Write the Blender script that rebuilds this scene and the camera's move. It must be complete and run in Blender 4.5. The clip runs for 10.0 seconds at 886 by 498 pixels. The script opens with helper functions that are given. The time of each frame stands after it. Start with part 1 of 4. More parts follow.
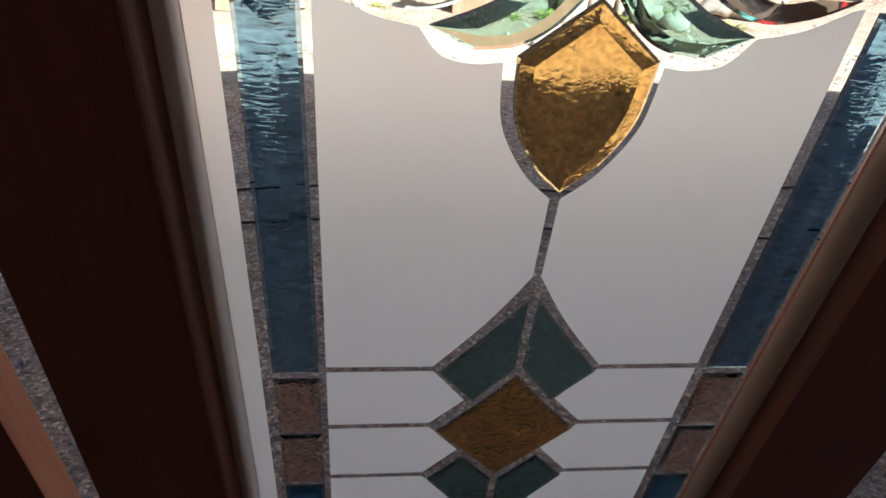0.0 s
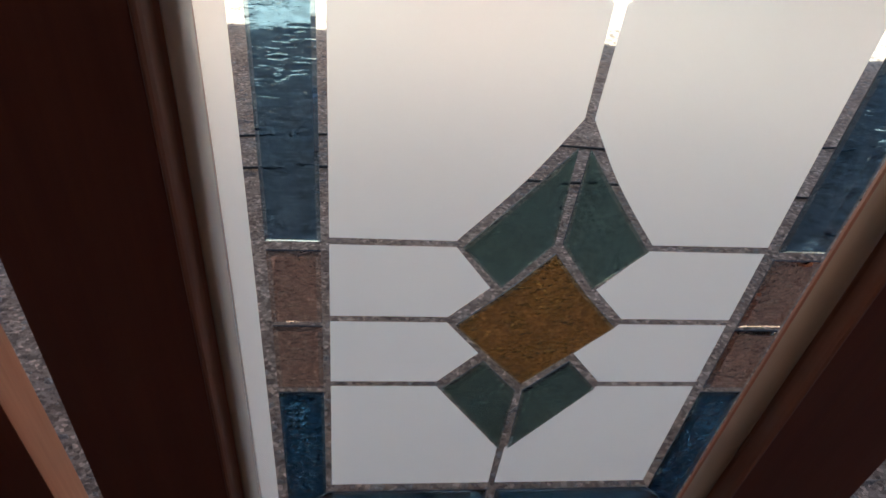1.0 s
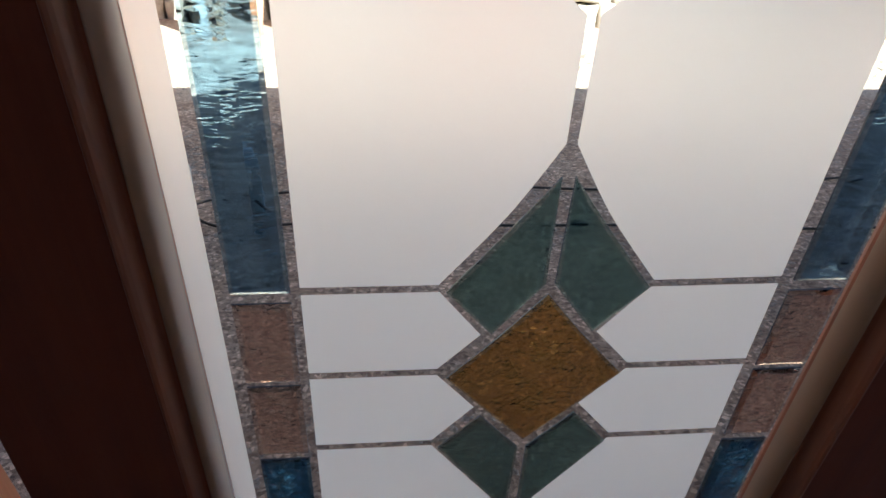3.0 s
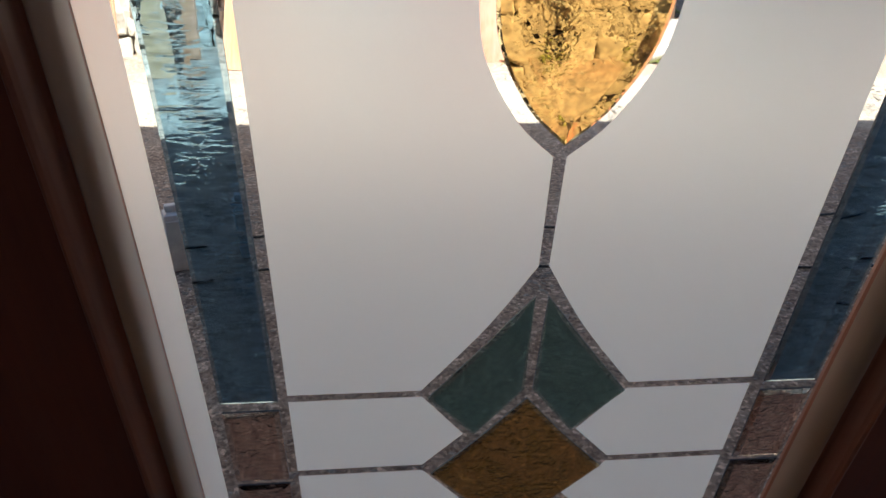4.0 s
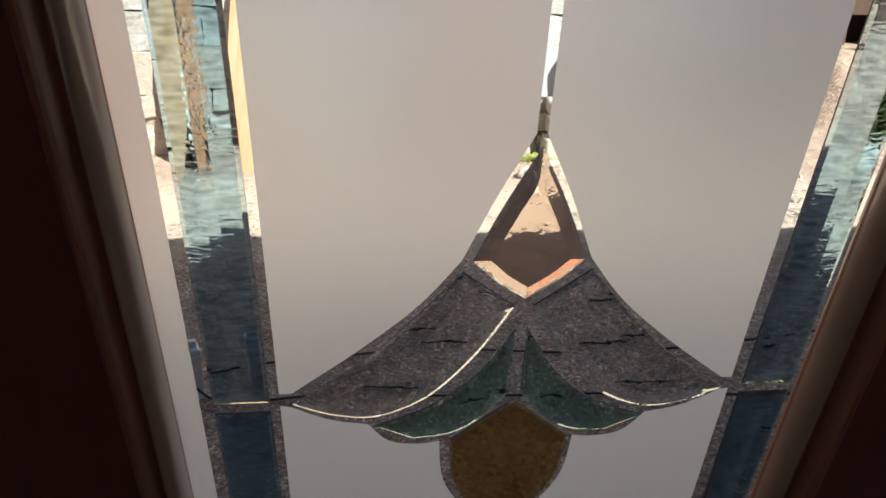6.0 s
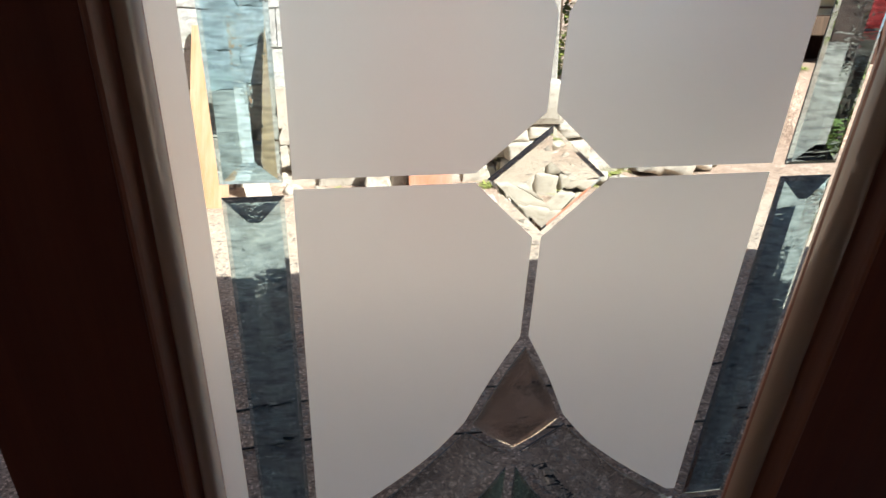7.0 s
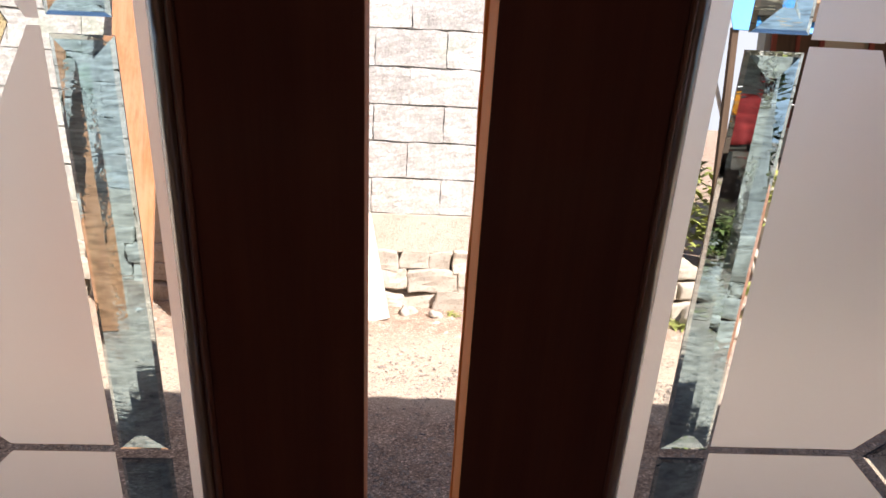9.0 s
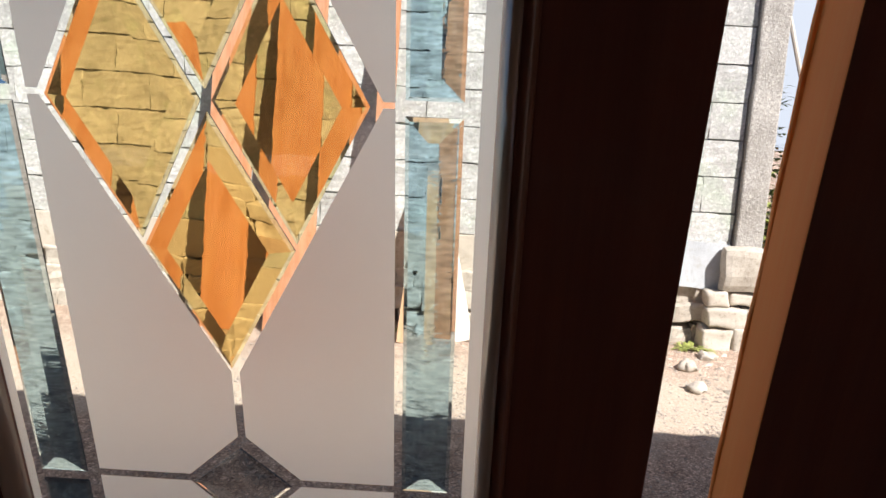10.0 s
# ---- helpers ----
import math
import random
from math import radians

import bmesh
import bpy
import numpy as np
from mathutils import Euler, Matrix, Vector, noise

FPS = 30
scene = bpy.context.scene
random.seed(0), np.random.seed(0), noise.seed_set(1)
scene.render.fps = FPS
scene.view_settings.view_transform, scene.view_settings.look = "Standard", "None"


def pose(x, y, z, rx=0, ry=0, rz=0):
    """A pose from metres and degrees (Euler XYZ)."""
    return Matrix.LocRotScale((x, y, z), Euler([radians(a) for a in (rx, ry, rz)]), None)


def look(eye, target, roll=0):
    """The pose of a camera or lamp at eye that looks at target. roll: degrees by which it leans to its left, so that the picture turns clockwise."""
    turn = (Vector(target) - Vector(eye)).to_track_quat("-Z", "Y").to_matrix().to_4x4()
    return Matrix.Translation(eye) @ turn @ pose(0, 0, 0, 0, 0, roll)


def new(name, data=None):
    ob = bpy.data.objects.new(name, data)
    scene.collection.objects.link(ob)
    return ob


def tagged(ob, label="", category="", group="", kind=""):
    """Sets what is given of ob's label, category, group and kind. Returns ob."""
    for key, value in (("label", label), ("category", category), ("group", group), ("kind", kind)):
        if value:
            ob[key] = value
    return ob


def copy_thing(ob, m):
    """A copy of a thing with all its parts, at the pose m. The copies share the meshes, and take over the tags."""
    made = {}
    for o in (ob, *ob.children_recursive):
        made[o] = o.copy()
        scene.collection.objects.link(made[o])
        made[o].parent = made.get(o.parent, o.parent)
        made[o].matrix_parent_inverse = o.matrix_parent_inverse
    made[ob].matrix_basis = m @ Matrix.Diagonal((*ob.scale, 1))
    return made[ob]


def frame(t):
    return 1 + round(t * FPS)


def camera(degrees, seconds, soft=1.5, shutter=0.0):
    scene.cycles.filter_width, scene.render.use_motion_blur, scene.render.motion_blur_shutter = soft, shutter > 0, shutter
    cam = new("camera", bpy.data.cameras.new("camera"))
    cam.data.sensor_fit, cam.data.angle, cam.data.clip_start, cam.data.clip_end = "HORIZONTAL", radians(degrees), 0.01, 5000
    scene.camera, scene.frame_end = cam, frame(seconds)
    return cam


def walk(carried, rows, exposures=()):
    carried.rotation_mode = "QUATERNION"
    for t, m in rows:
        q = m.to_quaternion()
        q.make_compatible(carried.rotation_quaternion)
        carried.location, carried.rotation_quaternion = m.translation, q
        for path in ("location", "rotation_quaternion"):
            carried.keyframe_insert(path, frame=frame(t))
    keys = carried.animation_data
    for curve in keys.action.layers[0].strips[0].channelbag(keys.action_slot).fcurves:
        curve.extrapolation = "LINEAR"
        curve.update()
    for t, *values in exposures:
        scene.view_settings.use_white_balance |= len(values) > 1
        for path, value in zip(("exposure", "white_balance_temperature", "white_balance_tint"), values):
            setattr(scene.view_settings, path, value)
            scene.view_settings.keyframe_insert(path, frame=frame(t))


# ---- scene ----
# ---------------------------------------------------------------- camera
cam = camera(61.64, 10.0, soft=1.6)
PATH = [
    (0, (-0.1273, -0.3317, 0.9999), (-0.0164, 0.5339, 0.5115), 3.90),
    (0.5, (-0.1392, -0.3064, 0.9247), (-0.0059, 0.5549, 0.4343), 5.51),
    (1, (-0.1358, -0.2900, 0.8739), (-0.0194, 0.5642, 0.3671), 5.22),
    (1.5, (-0.1424, -0.2795, 0.8397), (-0.0403, 0.5523, 0.2942), 4.53),
    (2, (-0.1396, -0.2818, 0.8373), (-0.0492, 0.5602, 0.3053), 2.75),
    (2.2, (-0.1399, -0.2755, 0.8430), (-0.0382, 0.5811, 0.3372), 2.34),
    (3.5, (-0.0920, -0.2584, 0.8595), (-0.0066, 0.6372, 0.4228), 1.09),
    (4, (-0.0937, -0.2560, 0.9100), (-0.0071, 0.6472, 0.4896), 0.86),
    (4.5, (-0.0919, -0.2819, 0.9887), (0.0294, 0.6293, 0.5949), 1.74),
    (5, (-0.0889, -0.2984, 1.0608), (0.0242, 0.6197, 0.6809), 1.17),
    (5.5, (-0.0898, -0.3160, 1.1296), (-0.0091, 0.6134, 0.7695), 0.41),
    (5.7, (-0.0923, -0.3325, 1.1530), (-0.0011, 0.6014, 0.8073), 0.68),
    (6.8, (-0.1142, -0.4156, 1.3240), (0.0060, 0.5104, 0.9659), 1.04),
    (7, (-0.1358, -0.4310, 1.3510), (0.0190, 0.4982, 1.0153), 0.26),
    (7.5, (-0.1645, -0.4647, 1.3994), (-0.0109, 0.4755, 1.0956), 0.44),
    (8, (-0.2291, -0.4880, 1.4360), (-0.1048, 0.4699, 1.1773), 0.83),
    (8.5, (-0.3195, -0.4990, 1.4602), (-0.1985, 0.4659, 1.2270), 2.78),
    (9, (-0.3899, -0.5088, 1.4868), (-0.3374, 0.4710, 1.2941), 2.77),
    (9.3, (-0.4425, -0.5158, 1.4946), (-0.4003, 0.4669, 1.3139), 3.44),
    (9.5, (-0.4786, -0.5195, 1.4991), (-0.4515, 0.4652, 1.3268), 3.26),
    (10, (-0.5489, -0.5310, 1.5149), (-0.5806, 0.4532, 1.3411), 3.03),
]
walk(cam, [(t, look(eye, target, roll)) for t, eye, target, roll in PATH],
     exposures=[(t, ev + 0.08, k - 200, tint + 1) for t, ev, k, tint in ((0.0, 1.5, 5850, 8), (0.5, 1.82, 5800, 6), (1.0, 2.0, 5850, 6), (2.0, 2.50, 5900, 7), (3.5, 1.72, 5850, 7), (4.0, 1.55, 5850, 6), (4.5, 1.37, 5950, 8),
                                                         (5.5, 1.04, 6100, 8), (7.0, 1.12, 6000, 8), (7.5, 1.1, 6000, 9), (8.0, 1.08, 6000, 9), (8.5, 1.12, 6000, 9), (9.0, 1.1, 6450, 20), (9.5, 1.02, 6150, 11), (10.0, 0.87, 6150, 13))])

# ---------------------------------------------------------------- light
SUN_WAY = Vector((-0.85, 1.0, -1.35)).normalized()
world = bpy.data.worlds.new("sky")
scene.world = world
world.use_nodes = True
wn = world.node_tree.nodes
sky = wn.new("ShaderNodeTexSky")
sky.sky_type, sky.sun_disc = "NISHITA", False
sky.sun_elevation = math.asin(-SUN_WAY.z)
sky.sun_rotation = math.atan2(-SUN_WAY.x, -SUN_WAY.y)
wn["Background"].inputs["Strength"].default_value = 0.05
world.node_tree.links.new(sky.outputs[0], wn["Background"].inputs["Color"])
sun = new("sun", bpy.data.lights.new("sun", "SUN"))
sun.data.energy, sun.data.angle, sun.data.color = 5.0, radians(0.5), (1.0, 0.92, 0.80)
sun.matrix_world = look((0, 0, 20), Vector((0, 0, 20)) + SUN_WAY)


# ---------------------------------------------------------------- materials
def material(name):
    m = bpy.data.materials.new(name)
    m.use_nodes = True
    nt = m.node_tree
    return m, nt.nodes, nt.links, nt.nodes["Principled BSDF"]


def coords(n, l, scale=(1, 1, 1), kind="Object"):
    tc = n.new("ShaderNodeTexCoord")
    mp = n.new("ShaderNodeMapping")
    mp.inputs["Scale"].default_value = scale
    l.new(tc.outputs[kind], mp.inputs["Vector"])
    return mp.outputs[0]


def noise_of(n, l, vec, scale, detail=6.0, rough=0.6):
    t = n.new("ShaderNodeTexNoise")
    t.inputs["Scale"].default_value, t.inputs["Detail"].default_value, t.inputs["Roughness"].default_value = scale, detail, rough
    l.new(vec, t.inputs["Vector"])
    return t.outputs["Fac"]


def ramp(n, l, fac, stops):
    r = n.new("ShaderNodeValToRGB")
    r.color_ramp.elements[0].position, r.color_ramp.elements[0].color = stops[0][0], (*stops[0][1], 1)
    r.color_ramp.elements[1].position, r.color_ramp.elements[1].color = stops[-1][0], (*stops[-1][1], 1)
    for pos, col in stops[1:-1]:
        r.color_ramp.elements.new(pos).color = (*col, 1)
    l.new(fac, r.inputs[0])
    return r.outputs[0]


def mix(n, l, fac, a, b, blend="MIX"):
    m = n.new("ShaderNodeMix")
    m.data_type, m.blend_type = "RGBA", blend
    if isinstance(fac, float):
        m.inputs[0].default_value = fac
    else:
        l.new(fac, m.inputs[0])
    for k, s in ((6, a), (7, b)):
        if isinstance(s, tuple):
            m.inputs[k].default_value = (*s, 1)
        else:
            l.new(s, m.inputs[k])
    return m.outputs[2]


def bump(n, l, bsdf, height, strength, distance):
    b = n.new("ShaderNodeBump")
    b.inputs["Strength"].default_value, b.inputs["Distance"].default_value = strength, distance
    l.new(height, b.inputs["Height"])
    l.new(b.outputs[0], bsdf.inputs["Normal"])


def random_value(n):
    return n.new("ShaderNodeObjectInfo").outputs["Random"]


def wood(name, dark, light, grain=(40, 40, 2.2), rough=(0.45, 0.7), coat=0.0, bump_s=0.25, knots=False, specular=0.5):
    m, n, l, b = material(name)
    vec = coords(n, l, grain)
    warp = noise_of(n, l, vec, 1.0, 5, 0.65)
    fine = noise_of(n, l, coords(n, l, (grain[0] * 6, grain[1] * 6, grain[2] * 2)), 1.0, 4, 0.7)
    big = noise_of(n, l, coords(n, l, (2.5, 2.5, 0.9)), 1.0, 3)
    col = ramp(n, l, warp, [(0.32, dark), (0.5, tuple((a + c) / 2 for a, c in zip(dark, light))), (0.68, light)])
    col = mix(n, l, 0.35, col, ramp(n, l, fine, [(0.3, dark), (0.7, light)]))
    tone = ramp(n, l, big, [(0.3, (0.75, 0.72, 0.7)), (0.7, (1.1, 1.08, 1.05))])
    col = mix(n, l, 1.0, col, tone, "MULTIPLY")
    if knots:
        streak = noise_of(n, l, coords(n, l, (11, 11, 1.6)), 1.0, 5, 0.7)
        col = mix(n, l, ramp(n, l, streak, [(0.42, (0, 0, 0)), (0.64, (0.65, 0.65, 0.65))]), col, (light[0], light[1] * 1.05, light[2] * 1.45))
        v = n.new("ShaderNodeTexVoronoi")
        v.inputs["Scale"].default_value = 1.0
        l.new(coords(n, l, (6, 6, 2.2)), v.inputs["Vector"])
        col = mix(n, l, ramp(n, l, v.outputs["Distance"], [(0.03, (1, 1, 1)), (0.1, (0, 0, 0))]), col, tuple(c * 0.35 for c in dark))
    hs = n.new("ShaderNodeHueSaturation")
    mr = n.new("ShaderNodeMapRange")
    mr.inputs["To Min"].default_value, mr.inputs["To Max"].default_value = 0.85, 1.12
    l.new(random_value(n), mr.inputs["Value"])
    l.new(mr.outputs[0], hs.inputs["Value"])
    l.new(col, hs.inputs["Color"])
    l.new(hs.outputs[0], b.inputs["Base Color"])
    rr = n.new("ShaderNodeMapRange")
    rr.inputs["To Min"].default_value, rr.inputs["To Max"].default_value = rough
    l.new(fine, rr.inputs["Value"])
    l.new(rr.outputs[0], b.inputs["Roughness"])
    b.inputs["Coat Weight"].default_value = coat
    b.inputs["Specular IOR Level"].default_value = specular
    b.inputs["Coat Roughness"].default_value = 0.16
    bump(n, l, b, fine, bump_s, 0.0006)
    return m


def masonry(name, cols, scale=9.0, grit=160.0, relief=0.5, stain=(0.35, 0.33, 0.28), stain_amount=0.6, rough=0.9):
    m, n, l, b = material(name)
    vec = coords(n, l, (1, 1, 1), "Object")
    tcg = n.new("ShaderNodeNewGeometry").outputs["Position"]
    patch = noise_of(n, l, tcg, scale * 0.4, 5, 0.65)
    grain = noise_of(n, l, tcg, grit, 4, 0.7)
    mid = noise_of(n, l, tcg, scale * 3, 6, 0.65)
    col = ramp(n, l, patch, [(0.3, cols[0]), (0.52, cols[1]), (0.72, cols[2])])
    col = mix(n, l, 0.3, col, ramp(n, l, grain, [(0.3, cols[0]), (0.7, cols[2])]))
    dirt = ramp(n, l, mid, [(0.52, (0, 0, 0)), (0.72, (stain_amount,) * 3)])
    col = mix(n, l, dirt, col, stain)
    hs = n.new("ShaderNodeHueSaturation")
    mr = n.new("ShaderNodeMapRange")
    mr.inputs["To Min"].default_value, mr.inputs["To Max"].default_value = 0.86, 1.1
    l.new(random_value(n), mr.inputs["Value"])
    l.new(mr.outputs[0], hs.inputs["Value"])
    l.new(col, hs.inputs["Color"])
    l.new(hs.outputs[0], b.inputs["Base Color"])
    b.inputs["Roughness"].default_value = rough
    add = n.new("ShaderNodeMath")
    add.operation = "ADD"
    l.new(mid, add.inputs[0])
    l.new(grain, add.inputs[1])
    bump(n, l, b, add.outputs[0], relief, 0.006)
    return m


def plain(name, col, rough=0.5, metal=0.0, var=0.15, scale=30.0):
    m, n, l, b = material(name)
    f = noise_of(n, l, coords(n, l), scale, 5)
    c = ramp(n, l, f, [(0.3, tuple(x * (1 - var) for x in col)), (0.7, tuple(min(1, x * (1 + var)) for x in col))])
    l.new(c, b.inputs["Base Color"])
    b.inputs["Roughness"].default_value, b.inputs["Metallic"].default_value = rough, metal
    bump(n, l, b, f, 0.15, 0.002)
    return m


def satin(name, col):
    """Tan wood under thick clear lacquer, with only a faint long grain."""
    m, n, l, b = material(name)
    f = noise_of(n, l, coords(n, l, (60, 60, 1.5)), 1.0, 4)
    c = ramp(n, l, f, [(0.3, tuple(x * 0.93 for x in col)), (0.7, tuple(x * 1.06 for x in col))])
    l.new(c, b.inputs["Base Color"])
    b.inputs["Roughness"].default_value = 0.32
    b.inputs["Coat Weight"].default_value, b.inputs["Coat Roughness"].default_value, b.inputs["Coat IOR"].default_value = 1.0, 0.10, 1.6
    return m


def art_glass(name, tint, ripple=0.0, scale=30.0, rough=0.0):
    """Solid coloured glass with a faintly uneven surface."""
    m, n, l, b = material(name)
    b.inputs["Base Color"].default_value = (*tint, 1)
    b.inputs["Transmission Weight"].default_value = 1.0
    b.inputs["Roughness"].default_value = rough
    b.inputs["IOR"].default_value = 1.46
    if ripple:
        bump(n, l, b, noise_of(n, l, coords(n, l), scale, 3, 0.55), ripple, 0.004)
    return m


def pressed_glass(name, tint, brush, grains, strength, band, relief=0.0012):
    """Coloured glass with short brushed ripples across it and a chattered band of grains along its middle."""
    m = art_glass(name, tint)
    n, l = m.node_tree.nodes, m.node_tree.links
    b = n["Principled BSDF"]

    def ranged(value, lo, hi):
        mr = n.new("ShaderNodeMapRange")
        mr.interpolation_type = "SMOOTHSTEP"
        mr.inputs["From Min"].default_value, mr.inputs["From Max"].default_value = lo, hi
        l.new(value, mr.inputs["Value"])
        return mr.outputs[0]

    def calc(op, p, q):
        c = n.new("ShaderNodeMath")
        c.operation = op
        for k, v in enumerate((p, q)):
            if isinstance(v, float):
                c.inputs[k].default_value = v
            else:
                l.new(v, c.inputs[k])
        return c.outputs[0]

    strokes = ranged(noise_of(n, l, coords(n, l, brush), 1.0, 2, 0.5), 0.54, 0.70)
    where = ranged(noise_of(n, l, coords(n, l, (55, 55, 30)), 1.0, 2, 0.5), 0.40, 0.62)
    strokes = calc("MULTIPLY", strokes, where)
    worms = ranged(noise_of(n, l, coords(n, l, grains), 1.0, 2, 0.5), 0.48, 0.62)
    sep = n.new("ShaderNodeSeparateXYZ")
    l.new(coords(n, l, kind="Generated"), sep.inputs[0])
    off = calc("ABSOLUTE", calc("SUBTRACT", sep.outputs[0], 0.5), 0.0)
    middle = calc("SUBTRACT", 1.0, ranged(off, band, band + 0.05))
    patchy = ranged(noise_of(n, l, coords(n, l, (42, 42, 50)), 1.0, 3, 0.6), 0.44, 0.66)
    worms = calc("MULTIPLY", calc("MULTIPLY", worms, middle), patchy)
    bump(n, l, b, calc("ADD", calc("MULTIPLY", strokes, 0.7), worms), strength, relief)
    # the ripples' light and dark, and bright grains, painted into the tint
    streak = noise_of(n, l, coords(n, l, (brush[0] * 1.5, brush[1], brush[2] * 1.3)), 1.0, 4, 0.65)
    tone = ramp(n, l, streak, [(0.32, tuple(c * 0.55 for c in tint)), (0.5, tint), (0.68, tuple(min(1.0, c * 1.3) for c in tint))])
    tone = mix(n, l, calc("MULTIPLY", worms, 0.55), tone, tuple(min(1.0, c * 1.7) for c in tint))
    l.new(tone, b.inputs["Base Color"])
    return m


def clear_pane(name):
    m, n, l, b = material(name)
    n.remove(b)
    t, g, mx, lw, pw = (n.new("ShaderNodeBsdfTransparent"), n.new("ShaderNodeBsdfGlossy"),
                        n.new("ShaderNodeMixShader"), n.new("ShaderNodeLayerWeight"), n.new("ShaderNodeMath"))
    t.inputs[0].default_value = (0.97, 0.985, 0.975, 1)
    g.inputs["Roughness"].default_value = 0.01
    pw.operation = "POWER"
    pw.inputs[1].default_value = 5.0
    l.new(lw.outputs["Facing"], pw.inputs[0])
    l.new(pw.outputs[0], mx.inputs[0])
    l.new(t.outputs[0], mx.inputs[1])
    l.new(g.outputs[0], mx.inputs[2])
    l.new(mx.outputs[0], n["Material Output"].inputs[0])
    return m


def frosting(name):
    """Etched surface: part of the light is spread evenly, part keeps its way and is only blurred."""
    m, n, l, b = material(name)
    n.remove(b)
    t, d, g = n.new("ShaderNodeBsdfTranslucent"), n.new("ShaderNodeBsdfDiffuse"), n.new("ShaderNodeBsdfRefraction")
    f = noise_of(n, l, coords(n, l), 5.0, 4)
    c = ramp(n, l, f, [(0.3, (0.93, 0.925, 0.92)), (0.7, (0.955, 0.952, 0.948))])
    l.new(c, t.inputs[0])
    l.new(c, g.inputs[0])
    g.inputs["Roughness"].default_value, g.inputs["IOR"].default_value = 0.80, 1.25
    d.inputs[0].default_value = (0.8, 0.8, 0.8, 1)
    m1, m2 = n.new("ShaderNodeMixShader"), n.new("ShaderNodeMixShader")
    m1.inputs[0].default_value, m2.inputs[0].default_value = 0.37, 0.10
    l.new(t.outputs[0], m1.inputs[1])
    l.new(g.outputs[0], m1.inputs[2])
    l.new(m1.outputs[0], m2.inputs[1])
    l.new(d.outputs[0], m2.inputs[2])
    l.new(m2.outputs[0], n["Material Output"].inputs[0])
    return m


VARNISH = wood("dark_varnished_wood", (0.115, 0.024, 0.010), (0.175, 0.042, 0.017), rough=(0.5, 0.7), coat=0.03, bump_s=0.12, specular=0.25)
BEAD = wood("red_brown_moulding_wood", (0.22, 0.060, 0.024), (0.31, 0.098, 0.042), rough=(0.42, 0.55), coat=0.2, bump_s=0.05, specular=0.4)
PENCIL = satin("glossy_tan_bead", (0.42, 0.235, 0.130))
RAW_DULL = wood("raw_pinkish_wood", (0.50, 0.21, 0.10), (0.68, 0.36, 0.20), rough=(0.6, 0.8))
RAW = wood("raw_orange_wood", (0.90, 0.315, 0.055), (0.97, 0.43, 0.105), rough=(0.6, 0.8))
PLANK_RED = wood("red_plank_wood", (0.37, 0.138, 0.054), (0.58, 0.285, 0.13), grain=(22, 22, 1.4), rough=(0.65, 0.85), knots=True)
PLANK_TAN = wood("tan_plank_wood", (0.38, 0.21, 0.09), (0.56, 0.35, 0.18), grain=(22, 22, 1.4), rough=(0.65, 0.85), knots=True)
PLANK_PALE = wood("pale_plank_wood", (0.6, 0.54, 0.45), (0.8, 0.75, 0.68), grain=(22, 22, 1.4), rough=(0.7, 0.9))
PLANK_PINK = wood("pinkish_blotched_plank_wood", (0.52, 0.20, 0.10), (0.66, 0.33, 0.195), grain=(22, 22, 1.4), rough=(0.65, 0.85), knots=True)
TIMBER = wood("weathered_timber", (0.06, 0.035, 0.02), (0.14, 0.09, 0.055), rough=(0.7, 0.9))
PANE = clear_pane("clear_glass")
FROST = frosting("frosted_glass")
BLUE = pressed_glass("pale_blue_ripple_glass", (0.41, 0.58, 0.67), (50, 50, 320), (300, 300, 340), 0.06, 0.11)
BLUE_MID = pressed_glass("mid_blue_ripple_glass", (0.23, 0.41, 0.57), (50, 50, 320), (300, 300, 340), 0.19, 0.11)
BLUE_SILL = pressed_glass("sea_blue_ripple_glass", (0.13, 0.33, 0.60), (50, 50, 320), (300, 300, 340), 0.13, 0.11)
BLUE_ROUGH = pressed_glass("deep_blue_ripple_glass", (0.06, 0.22, 0.46), (170, 170, 330), (260, 260, 330), 1.0, 0.30, 0.004)
CLEAR = art_glass("clear_bevel_glass", (0.95, 0.95, 0.92), 0.03)
KITE = art_glass("rosy_wrinkled_glass", (0.86, 0.70, 0.58), 0.05, 90)
GREEN = pressed_glass("green_ripple_glass", (0.27, 0.47, 0.43), (190, 190, 290), (260, 260, 330), 0.19, 0.34, 0.003)
GREEN_SMOOTH = art_glass("pale_green_bevel_glass", (0.42, 0.66, 0.57), 0.04)
AMBER = art_glass("amber_bevel_glass", (0.77, 0.54, 0.21), 0.014, 40)
SHIELD = pressed_glass("deep_amber_bevel_glass", (0.66, 0.405, 0.135), (170, 170, 250), (230, 230, 260), 0.045, 0.34, 0.002)
AMBER_ROUGH = pressed_glass("amber_ripple_glass", (0.78, 0.43, 0.12), (210, 210, 300), (260, 260, 290), 0.34, 0.42, 0.003)
COPPER = pressed_glass("copper_pink_ripple_glass", (0.94, 0.64, 0.52), (150, 150, 340), (260, 260, 330), 0.21, 0.30, 0.003)
EDGE = plain("dark_ground_glass_edge", (0.045, 0.05, 0.055), 0.35)
BLOCK = masonry("whitewashed_block", ((0.37, 0.365, 0.34), (0.51, 0.505, 0.475), (0.62, 0.62, 0.595)), grit=55, relief=0.65, stain=(0.34, 0.39, 0.29))


